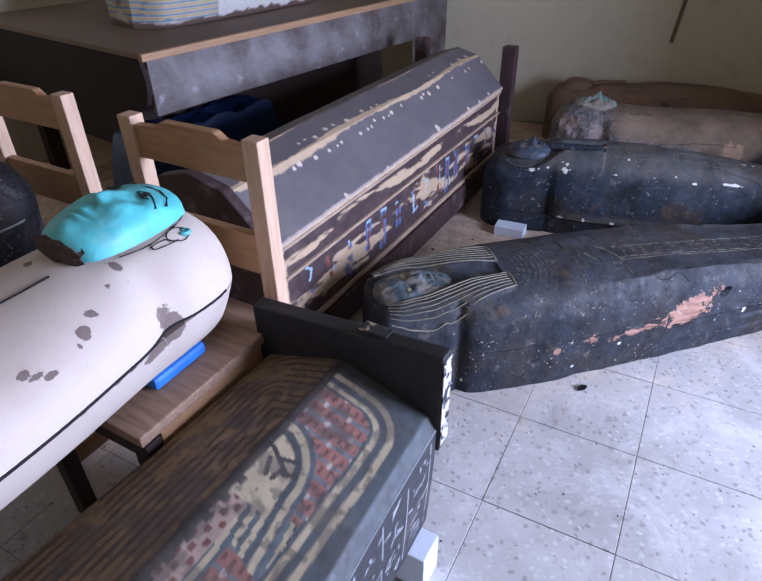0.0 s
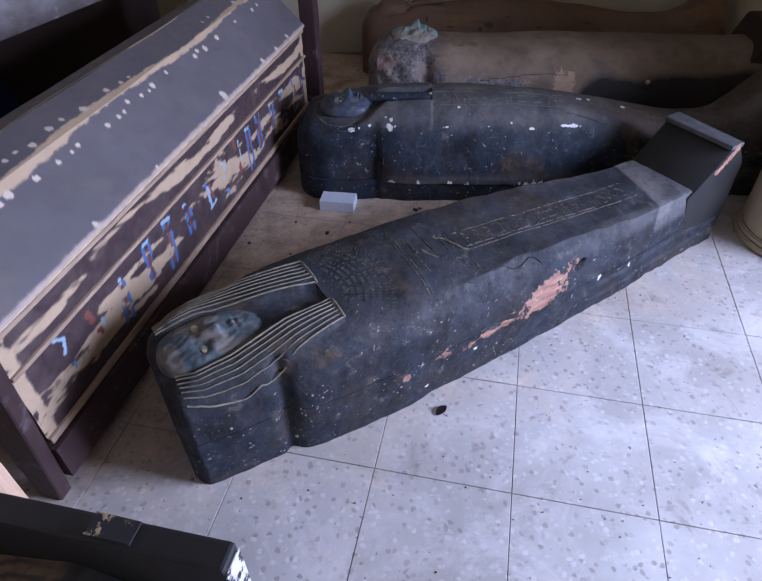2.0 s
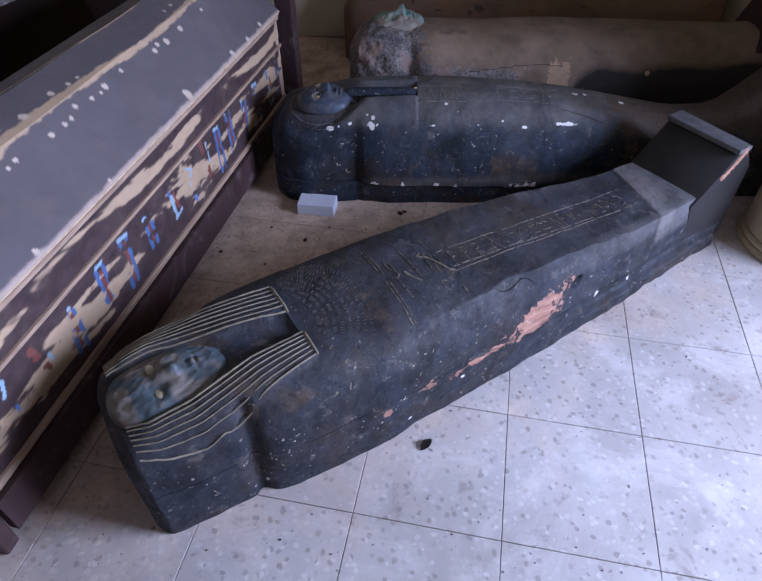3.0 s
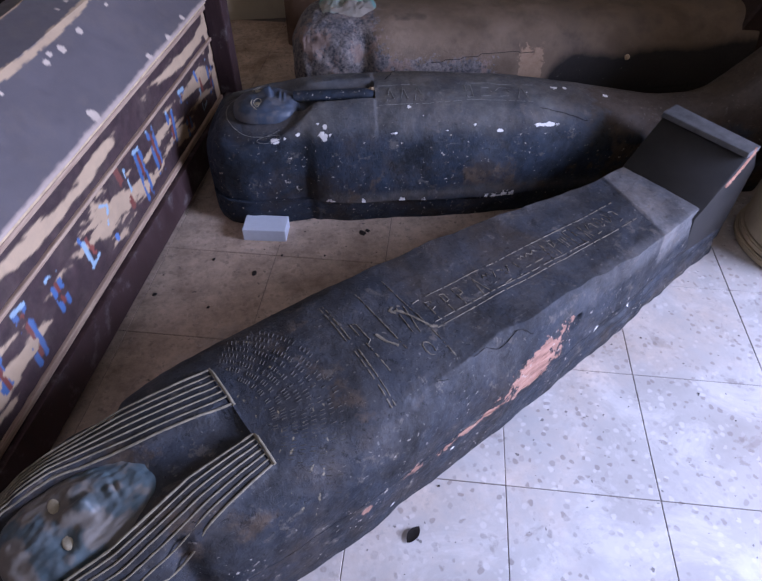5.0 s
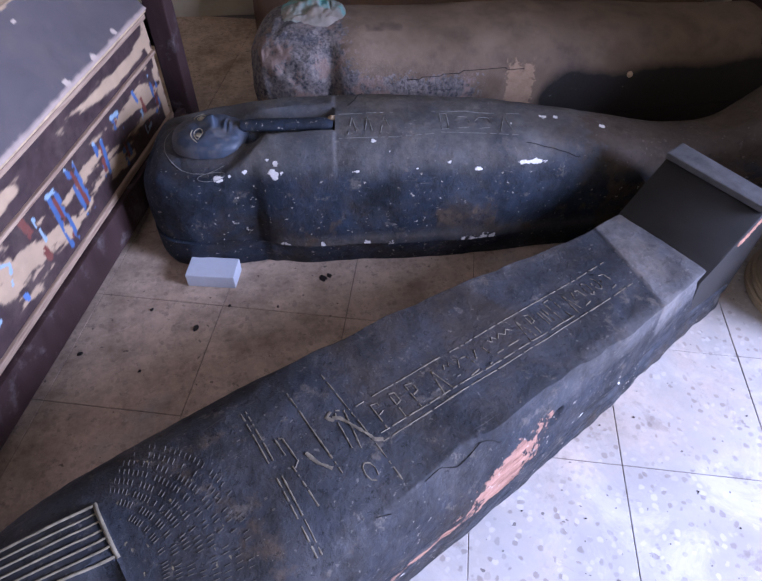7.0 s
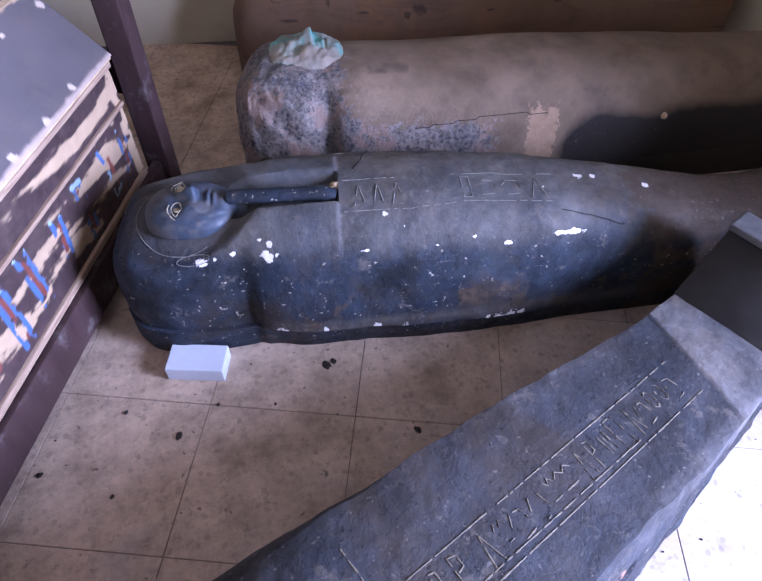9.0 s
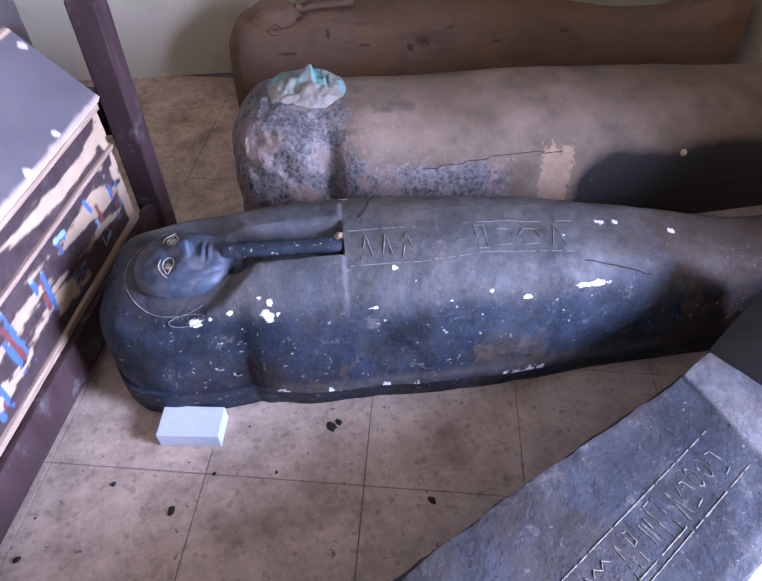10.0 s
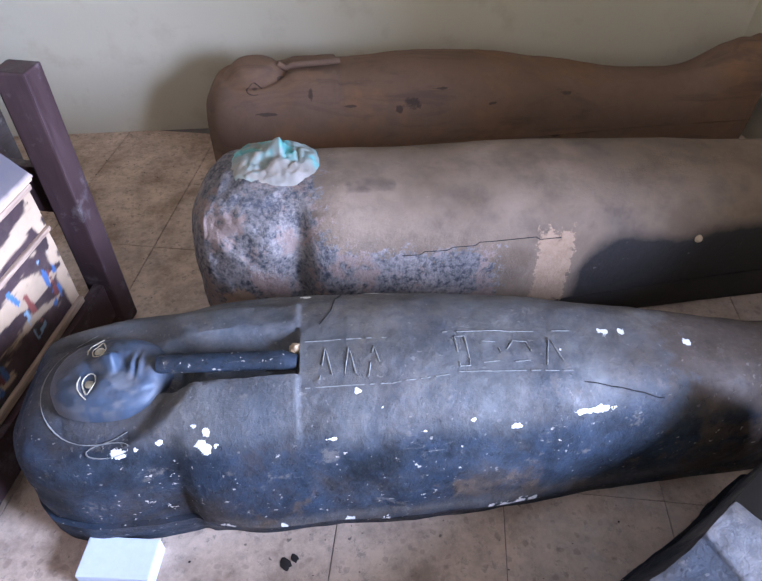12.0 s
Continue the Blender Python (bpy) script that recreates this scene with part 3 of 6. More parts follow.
            chip = np.maximum(chip, np.where(near, f + rag * (f > 0.1), 0))
        up = z > 0.27
        line = np.zeros(len(p))
        # broad collar: rings of small beads
        rad = np.hypot(x - 0.35, y * 1.15)
        ring = np.clip(1.4 - np.abs((rad * 42) % 1 - 0.5) * 6, 0, 1) * (np.sin(np.arctan2(y, x - 0.35) * 60) > -0.2)
        line = np.maximum(line, np.where(up & (rad > 0.17) & (rad < 0.34) & (x > 0.5), ring * 0.55, 0))
        dusty = smoothstep(z, 0.24, 0.38) * 0.26 + 0.06 * smoothstep(x, 1.0, 1.55) * smoothstep(z, 0.2, 0.3) + 1.6 * smoothstep(x - 0.3 * y + 0.02 * (vnoise(p, 9, 3) - 0.5), 1.868, 1.882) * smoothstep(z, 0.19, 0.24) + 0.8 * smoothstep(x, 1.3, 1.6) * smoothstep(np.abs(y), 0.12, 0.16) * smoothstep(z, 0.24, 0.28)
        gap = np.clip(1.4 - np.hypot((x - 1.405) / 0.026, (z - 0.245 - 0.25 * (x - 1.405)) / (0.003 + 0.32 * np.clip(x - 1.375, 0, 0.03))), 0, 1) * near
        brown = 0.4 * smoothstep(vnoise(p + 2, 4, 3), 0.5, 0.65) * smoothstep(z, 0.25, 0.33) * smoothstep(0.9 - x, 0, 0.3)
        return {"chip": chip, "wood": wood_f, "line": line, "dusty": dusty, "gap": gap, "brown": brown}

    lid_ob = shell("lid", lid, M_RESIN, root, lid_shape, paints)
    shell("case", case, M_RESIN, root, ledge, paints)
    relief = Relief(lid_ob)
    lines = signs(1.0, 1.82, -0.062, 0.034, 5, 0.046) + signs(0.80, 0.89, -0.15, 0.1, 12, 0.045, False) + signs(0.905, 0.98, -0.15, -0.06, 17, 0.04, False)
    lines += [[(0.775, -0.17), (0.79, 0.0), (0.80, 0.15)], [(0.785, -0.17), (0.80, 0.0), (0.81, 0.15)], [(0.895, -0.08), (0.9, 0.14)], [(0.985, -0.15), (0.985, 0.14)]]
    lines += [[(0.94, -0.04), (0.95, 0.03), (0.96, 0.05), (0.975, 0.04), (0.955, -0.05)], [(1.0, -0.045), (1.6, -0.05)]]
    ribbons("inscription", lines, relief, 0.0017, M_SCRATCH, root, 0.0004, "scratched ochre picture-signs", 0.007, 3, 0.18)
    figure = [[(0.945, 0.038), (0.958, 0.03), (0.972, -0.005), (0.99, -0.05), (1.003, -0.058)], [(0.945, 0.03), (0.935, 0.045), (0.95, 0.052)], [(0.86, 0.0), (0.868, -0.03), (0.885, -0.055)]]
    for q in figure:
        ribbons("figure", [q], relief, 0.0036, M_SCRATCH, root, 0.0008, "small ochre figure", 0.006, 5)
    rings = []
    for k in range(8):
        r = 0.16 + 0.02 * k
        for j in range(46):
            t = -0.9 + 1.8 * j / 46
            if 0.4 + r * math.cos(t) > 0.53:
                rings.append([(0.4 + r * math.cos(t), 0.95 * r * math.sin(t)), (0.4 + (r + 0.011) * math.cos(t + 0.01), 0.95 * (r + 0.011) * math.sin(t + 0.01))])
    ribbons("collar_marking", rings, relief, 0.0009, M_FAINT, root, 0.0003, "faint rows of scratched collar beads", 0.006, 8, 0.3)["kind"] = "stuff"
    chipped = [[(1.02, -0.17), (1.06, -0.165), (1.1, -0.178), (1.17, -0.17), (1.22, -0.185)], [(0.9, -0.17), (0.93, -0.18)]]
    for q in chipped:
        ribbons("crack", [q], relief, 0.0016, M_CRACK, root, 0.0002, "dark open crack", 0.008, 4)
    # foot board rising and leaning outward
    bm = prism([(2.0, 0.285), (2.045, 0.318), (2.18, 0.44), (2.24, 0.442), (2.3, 0.36), (2.305, 0.05), (2.07, 0.05)], 0.302, 0.004, pose(0, -0.159, 0))
    fb = part("foot_board", bm, M_RESIN_DARK, root, "tall raised foot board of bare black wood", 40)
    bm = box(2.173, 2.247, -0.161, 0.146, 0.4425, 0.462, 0.005)
    for v in bm.verts:
        v.co.z += 0.006 * noise.noise(v.co * 14)
    part("top_edge", bm, M_RESIN_GREY, fb, "dusty grey top edge with a dark joint below")
    rnd = random.Random(5)
    b = bmesh.new()
    for k in range(7):
        one = bmesh.new()
        bmesh.ops.create_icosphere(one, subdivisions=2, radius=1)
        for v in one.verts:
            v.co *= 1 + 0.5 * noise.noise(v.co * 1.7 + Vector((k * 3, 0, 0)))
        t = k / 6
        bmesh.ops.transform(one, matrix=Matrix.Translation((2.135 + 0.09 * t + rnd.uniform(-0.01, 0.01), -0.158, 0.365 + 0.085 * t)) @ Matrix.Diagonal((0.018, 0.004, 0.014, 1)), verts=one.verts)
        b = join(b, one)
    part("bared_wood", b, M_REDWOOD, fb, "splintered reddish bare wood at the corner", 50)
    # wig stripes: thin ridges that follow each lappet
    stripes(root, relief)
    face(root, (0.165, -0.008, 0.409), (0.15, 0.1, 0.045), (0.055, 0.085, 0.10), True, 0.8, 0.3)
    return root


def near_out(x):
    return np.interp(x, [0, 0.03, 0.09, 0.19, 0.335, 0.5], [-0.14, -0.15, -0.172, -0.185, -0.172, -0.145]), np.interp(x, [0, 0.05, 0.09, 0.187, 0.266, 0.36, 0.49], [-0.07, -0.085, -0.105, -0.105, -0.092, -0.072, -0.063])


def far_out(x):
    return np.interp(x, [0, 0.05, 0.15, 0.3, 0.49], [0.06, 0.085, 0.09, 0.05, 0.022]), np.interp(x, [0, 0.1, 0.3, 0.508], [0.12, 0.15, 0.16, 0.135])


M_RESIN_DARK = plain("dark_bare_resin", (0.016, 0.014, 0.013), 0.6, 0.5, 9, 0.4)
M_RESIN_GREY = plain("dusty_resin", (0.10, 0.098, 0.10), 0.7, 0.35, 22, 0.4)
M_REDWOOD = plain("splintered_wood", (0.36, 0.17, 0.11), 0.8, 0.4, 60, 0.5)
M_FAINT = plain("faint_scratch", (0.06, 0.052, 0.042), 0.8, 0.4, 70)
M_SCRATCH = plain("scratched_ochre", (0.15, 0.125, 0.09), 0.7, 0.6, 70)
M_CRACK = plain("dark_crack", (0.006, 0.005, 0.005), 0.9)
M_PALELINE = plain("pale_incised_line", (0.19, 0.185, 0.17), 0.7, 0.4, 90)
M_STRIPE = plain("stripe_ochre", (0.19, 0.16, 0.11), 0.6, 0.4, 60)
M_FACE = painted("face_paint", 0.55, 0.3)


def stripes(root, relief):
    for f in (near_out, far_out):
        for k in range(7):
            pts = []
            for x in np.linspace(0.04, 0.5, 30):
                a, b = f(x)
                y = a + (b - a) * (0.04 + 0.92 * k / 6)
                pts.append((float(x), float(y), relief.at(x, y)))
            zs = [p[2] for p in pts]
            zs = [sum(zs[max(0, i - 2):i + 3]) / len(zs[max(0, i - 2):i + 3]) for i in range(len(zs))]
            pts = [(p[0], p[1], z + 0.0015) for p, z in zip(pts, zs)]
            part("wig_stripe", tube(pts, 0.003 if k in (0, 6) else 0.0022, 6), M_STRIPE, root, "", 60)
    for f in (near_out, far_out):
        a, b = (float(v) for v in f(0.5))
        part("lappet_end", tube([(0.503, a + (b - a) * i / 6, relief.at(0.495, a + (b - a) * i / 6) + 0.001) for i in range(7)], 0.004, 6), M_STRIPE, root, "", 60)


def face(root, at=(0.185, 0, 0.375), size=(0.125, 0.092, 0.05), tone=(0.07, 0.11, 0.13), eyes=True, wear=0.5, square=0.0, ruin=0.0, ring=False, nose=0.52):
    """A carved face looking up: forehead towards the head end."""
    n, m = 70, 60
    u, v = np.meshgrid(np.linspace(-1, 1, n), np.linspace(-1, 1, m), indexing="ij")
    q = np.sqrt(np.clip(1 - v ** 2 / 2, 0, 1))
    ex, ey = u * np.sqrt(1 - v ** 2 / 2), v * np.sqrt(1 - u ** 2 / 2)
    h = np.sqrt(np.clip(1 - ex ** 2 - ey ** 2, 0, 1)) ** 0.7
    ex, ey = ex + (u - ex) * square, ey + (v - ey) * square
    f = h * 1.0
    f += nose * np.exp(-(ey / (0.12 + 0.07 * smoothstep(ex, -0.1, 0.2))) ** 2) * smoothstep(ex, -0.3, 0.16) * smoothstep(0.26 - ex, 0, 0.1)
    f += 0.10 * np.exp(-((np.abs(ey) - 0.45) / 0.2) ** 2 - ((ex - 0.1) / 0.2) ** 2) + 0.14 * np.exp(-(ey / 0.3) ** 2 - ((ex - 0.78) / 0.13) ** 2)
    f -= 0.22 * np.exp(-((np.abs(ey) - 0.38) / 0.2) ** 2 - ((ex + 0.2) / 0.11) ** 2)
    f += 0.10 * np.exp(-((np.abs(ey) - 0.38) / 0.14) ** 2 - ((ex + 0.2) / 0.06) ** 2)
    f += 0.12 * np.exp(-(ey / 0.26) ** 2 - ((ex - 0.44) / 0.05) ** 2) + 0.12 * np.exp(-(ey / 0.22) ** 2 - ((ex - 0.56) / 0.045) ** 2)
    f -= 0.08 * np.exp(-(ey / 0.3) ** 2 - ((ex - 0.50) / 0.025) ** 2)
    f += wear * 0.5 * (vnoise(np.stack([ex, ey, f], -1).reshape(-1, 3) + at[0] * 9, 5, 4).reshape(f.shape) - 0.5) * h
    g = np.stack([at[0] + ex * size[0], at[1] + ey * size[1], at[2] - 0.03 + f * size[2]], -1)
    me = sheet(g)
    p = coords(me)
    fx, fy = ((p[:, 0] - at[0]) / size[0]), ((p[:, 1] - at[1]) / size[1])
    t = np.array(tone)
    col = np.tile(t, (len(p), 1)) * (0.6 + 0.8 * vnoise(p, 30, 3))[:, None]
    bare = smoothstep(vnoise(p + 5, 22, 4), 0.62 - 0.25 * wear, 0.7 - 0.2 * wear)[:, None]
    col = col * (1 - bare * wear) + bare * wear * np.array([0.30, 0.26, 0.22]) * (0.5 + t.mean() * 1.5)
    if ruin:
        low = smoothstep(-fy + 0.7 * (vnoise(p, 14, 3) - 0.5) - 0.25 * fx, 0.05, 0.3)[:, None]
        gesso = np.array([0.36, 0.285, 0.235]) * (0.45 + 0.9 * vnoise(p + 3, 26, 4))[:, None]
        col = col * (1 - low * ruin) + gesso * low * ruin
        pale = smoothstep(vnoise(p + 7, 11, 3), 0.5, 0.62)[:, None]
        col = col * (1 - pale * 0.35) + pale * 0.35 * np.array([0.32, 0.44, 0.40])
    put_attr(me, "paint", np.clip(col, 0, 1))
    fc = finish("face", me, M_FACE, root, "carved face with worn blue-green paint", 180)
    r = Relief(fc, 0.006) if eyes else None
    for s in (-1, 1) if eyes else ():
        ex0, ey0 = at[0] - 0.2 * size[0], at[1] + s * 0.40 * size[1]
        e = bmesh.new()
        bmesh.ops.create_uvsphere(e, u_segments=14, v_segments=8, radius=1)
        bmesh.ops.transform(e, matrix=Matrix.Translation((ex0, ey0, r.at(ex0, ey0) + (0.0 if ring else 0.001))) @ Matrix.Diagonal(((0.085 if ring else 0.07) * size[0], (0.115 if ring else 0.17) * size[1], 0.003, 1)), verts=e.verts)
        part("eye", e, M_EYE, fc, "pale inlaid eye", 180)
        if ring:
            loop = [(0.11 * math.sin(t) * (1 - 0.6 * max(0.0, math.cos(t))), 0.04 + 0.23 * math.cos(t)) for t in np.linspace(0, 2 * math.pi, 25)]
            loop = [(ex0 + u0 * size[0], ey0 + s * v0 * size[1]) for u0, v0 in loop]
            tail = [(ex0 + u0 * size[0], ey0 + s * v0 * size[1]) for u0, v0 in ((-0.16, -0.12), (-0.19, 0.02), (-0.17, 0.14), (-0.10, 0.25), (0.0, 0.36))]
            ribbons("eye_outline", [loop, tail], r, 0.0016, M_EYE, fc, 0.0012, "pale painted outline of the eye", 0.006)
    return fc


M_EYE = plain("eye_paint", (0.40, 0.35, 0.25), 0.6, 0.3, 80)
long_black_coffin()


# ---- the blue-black coffin beyond it ----
C2 = pose(0.58, 3.30, 0, 0, 0, -12)


def blue_black_coffin():
    root = thing("blue_black_coffin", C2, "blue-black plastered body coffin with long beard, propped on foam", "coffin")
    L = 2.24
    width = curve([0, 0.06, 0.15, 0.3, 0.4, 0.48, 0.75, 1.05, 1.4, 1.78, 2.0, L], [0.13, 0.165, 0.195, 0.21, 0.21, 0.235, 0.24, 0.23, 0.19, 0.145, 0.135, 0.14])
    top = curve([0, 0.08, 0.2, 0.45, 0.7, 1.0, 1.3, 1.6, 1.8, 1.95, 2.12, L], [0.33, 0.40, 0.425, 0.445, 0.452, 0.445, 0.42, 0.375, 0.355, 0.385, 0.56, 0.62])
    rim = curve([0, 0.5, 1.2, L], [0.12, 0.12, 0.11, 0.1])
    lid, case = coffin_grids(L, width, top, rim, 0.0, 3.0, 0.88, 0.005, 120, (0.09, 0.04))

    def dent(p):
        p[:, 0] = np.where(p[:, 0] < 0.2, 0.045 + p[:, 0] * 0.775, p[:, 0])
        d = (np.exp(-((p[:, 0] - 0.415) / 0.018) ** 2) * 0.006 + 0.010 * smoothstep(0.42 - p[:, 0], -0.02, 0.02)) * smoothstep(np.abs(p[:, 1]), 0.12, 0.19) * (1 - 0.85 * smoothstep(p[:, 2], 0.20, 0.32))
        p[:, 1] -= np.sign(p[:, 1]) * d
        p[:, 1] += np.sign(p[:, 1]) * (vnoise(p, 7, 3) - 0.5) * 0.016
        rough = smoothstep(0.36 - p[:, 2], 0, 0.1) * smoothstep(np.abs(p[:, 1]), 0.08, 0.14) * (0.35 + 1.2 * smoothstep(0.16 - p[:, 0], 0, 0.12))
        p[:, 1] += np.sign(p[:, 1]) * rough * (vnoise(p * np.array([1, 1, 1.5]), 17, 2) - 0.5) * 0.014
        p[:, 1] += 0.02 + 0.022 * smoothstep(p[:, 0], 0.1, 0.5)
        return p

    def lid_shape(p):
        p = dent(p)
        x, y = p[:, 0], p[:, 1]
        up = smoothstep(p[:, 2], 0.25, 0.36)
        r = np.sqrt(((x - 0.24) / 0.19) ** 2 + (y / 0.135) ** 2)
        p[:, 2] += up * (-0.03 * smoothstep(1.2 - r, 0, 0.3))
        # lappets end in a square step on the chest
        on = smoothstep(np.abs(y), 0.03, 0.05) * smoothstep(0.17 - np.abs(y), 0, 0.03) * smoothstep(0.66 - x, 0, 0.008) * smoothstep(x, 0.3, 0.4)
        p[:, 2] += up * on * 0.007
        p[:, 2] -= up * 0.034 * smoothstep(0.064 - np.abs(y - 0.014), 0, 0.018) * smoothstep(x, 0.36, 0.42) * smoothstep(0.66 - x, 0, 0.01)
        p[:, 2] += up * ((vnoise(p, 6, 3) - 0.5) * 0.014 + (vnoise(p, 22, 3) - 0.5) * 0.004)
        return p

    def paints(p):
        x, y, z = p.T
        rag = vnoise(p, 62, 3) - 0.5
        near = y < 0.02
        chip = chips(p, ((0.468, -0.182, 0.024, 0.013), (0.30, -0.184, 0.022, 0.011), (0.48, -0.128, 0.009, 0.009), (0.457, -0.108, 0.009, 0.007),
                               (0.387, -0.18, 0.008, 0.007), (1.27, -0.152, 0.07, 0.009), (0.774, -0.066, 0.012, 0.008), (0.342, -0.196, 0.006, 0.005),
                               (1.325, 0.06, 0.014, 0.01), (0.67, 0.172, 0.016, 0.010), (0.82, 0.185, 0.03, 0.008), (1.2, 0.0, 0.005, 0.005), (1.095, -0.185, 0.012, 0.006),
                               (0.72, -0.187, 0.014, 0.004), (1.0, -0.14, 0.006, 0.005), (0.82, -0.09, 0.005, 0.005), (1.52, 0.03, 0.012, 0.008), (1.36, 0.045, 0.008, 0.006), (0.9, -0.175, 0.008, 0.004)), 0.39, rag) * (z > 0.15)
        seam = np.clip(1.2 - np.hypot((x - 1.12) / 0.10, (z - 0.105) / 0.014), 0, 1)
        chip = np.maximum(chip, np.where(near, seam + rag * 1.3 * (seam > 0.05), 0))
        line = np.zeros(len(p))
        dusty = smoothstep(z + 0.06 * (vnoise(p, 9, 3) - 0.5), 0.34, 0.405) * 0.95 + 0.6 * smoothstep(x, 1.35, 1.55) * smoothstep(z, 0.25, 0.33)
        dusty += 0.9 * np.exp(-((z - 0.135 - 0.03 * (vnoise(p, 6, 2) - 0.5)) / 0.022) ** 2) * smoothstep(x, 0.42, 0.5)
        rim_chip = np.clip(1.3 - np.abs(z - 0.118) / 0.005, 0, 1) * smoothstep(vnoise(np.stack([x, x * 0, x * 0], 1), 40, 4), 0.55, 0.66) * smoothstep(x, 0.42, 0.5)
        chip = np.maximum(chip, np.where(near, rim_chip * 0.75 + rag * 1.6 * (rim_chip > 0.1), 0))
        # bare brown wood towards the foot, its shade put into the colour; worn flank patches
        brown = smoothstep(x + 0.25 * (vnoise(p, 7, 3) - 0.5), 1.38, 1.6) * (0.5 + 0.5 * smoothstep(z, 0.28, 0.36)) + 0.42 * smoothstep(vnoise(p + 6, 16, 4), 0.54, 0.66) * smoothstep(0.25 - np.abs(z - 0.17), 0.1, 0.2) * smoothstep(x, 0.45, 0.6)
        return {"chip": chip, "wood": np.zeros(len(p)), "line": line, "dusty": dusty, "brown": np.clip(brown, 0, 1)}

    def case_shape(p):
        """The case stands back under the lid's edge from the shoulder on."""
        p = dent(p)
        p[:, 1] -= np.sign(p[:, 1] - 0.03) * (0.003 + 0.011 * smoothstep(p[:, 0], 0.40, 0.46)) * smoothstep(np.abs(p[:, 1]), 0.08, 0.12)
        p[:, 1] -= 0.014 * smoothstep(0.5 - p[:, 0], 0, 0.12) * smoothstep(-p[:, 1], 0.05, 0.1)
        return p

    lid_ob = shell("lid", lid, M_RESIN_BLUE, root, lid_shape, paints)
    shell("case", case, M_RESIN_BLUE, root, case_shape, paints)
    relief = Relief(lid_ob)
    lines = signs(0.67, 0.84, -0.075, 0.032, 3, 0.06) + signs(0.96, 1.24, -0.055, 0.045, 31, 0.06) + [[(0.84, -0.075), (0.96, -0.06)]]
    ribbons("inscription", lines, relief, 0.0016, M_PALELINE, root, 0.0006, "faint pale picture-signs", 0.01, 6, 0.15)
    ring = [(0.255 + 0.125 * math.cos(t) * (1.0 if math.cos(t) < 0 else 1.15), 0.01 + 0.135 * math.sin(t)) for t in np.linspace(1.9, 5.2, 24)]
    ear = [(0.285 + 0.042 * math.cos(t), -0.137 + 0.013 * math.sin(t)) for t in np.linspace(0, 6.28, 18)]
    ribbons("outline", [ring, ear], relief, 0.0015, M_PALELINE, root, 0.0006, "incised outline of wig and ear", 0.01, 7, 0.05)
    for q in ([[(0.70, 0.08), (0.725, 0.12), (0.735, 0.17), (0.75, 0.19)], [(1.24, -0.075), (1.42, -0.095)]]):
        ribbons("crack", [q], relief, 0.0018, M_CRACK, root, 0.0002, "", 0.01, 8)
    face(root, (0.275, 0.004, 0.42), (0.118, 0.098, 0.06), (0.03, 0.045, 0.07), True, 0.3, 0.15, 0.0, True)
    pts = [(0.375 + i * 0.031, 0.006 - 0.0016 * i, 0.437 + 0.0012 * i) for i in range(9)] + [(0.652, -0.01, 0.44)]
    part("beard", tube(pts, [0.02, 0.021, 0.021, 0.021, 0.021, 0.021, 0.021, 0.021, 0.021, 0.017], 12, 0.9), M_RESIN_BLUE, root, "long straight black beard with a broken tip", 60)
    b = bmesh.new()
    bmesh.ops.create_icosphere(b, subdivisions=3, radius=1)
    for v in b.verts:
        v.co *= 1 + 0.4 * noise.noise(v.co * 2.3)
        v.co = Vector((0.652 + v.co.x * 0.014, 0.024 + v.co.y * 0.013, 0.442 + v.co.z * 0.01))
    part("broken_tip", b, M_TAN, root, "bared pale plaster at the beard's broken tip", 60)
    return root


blue_black_coffin()


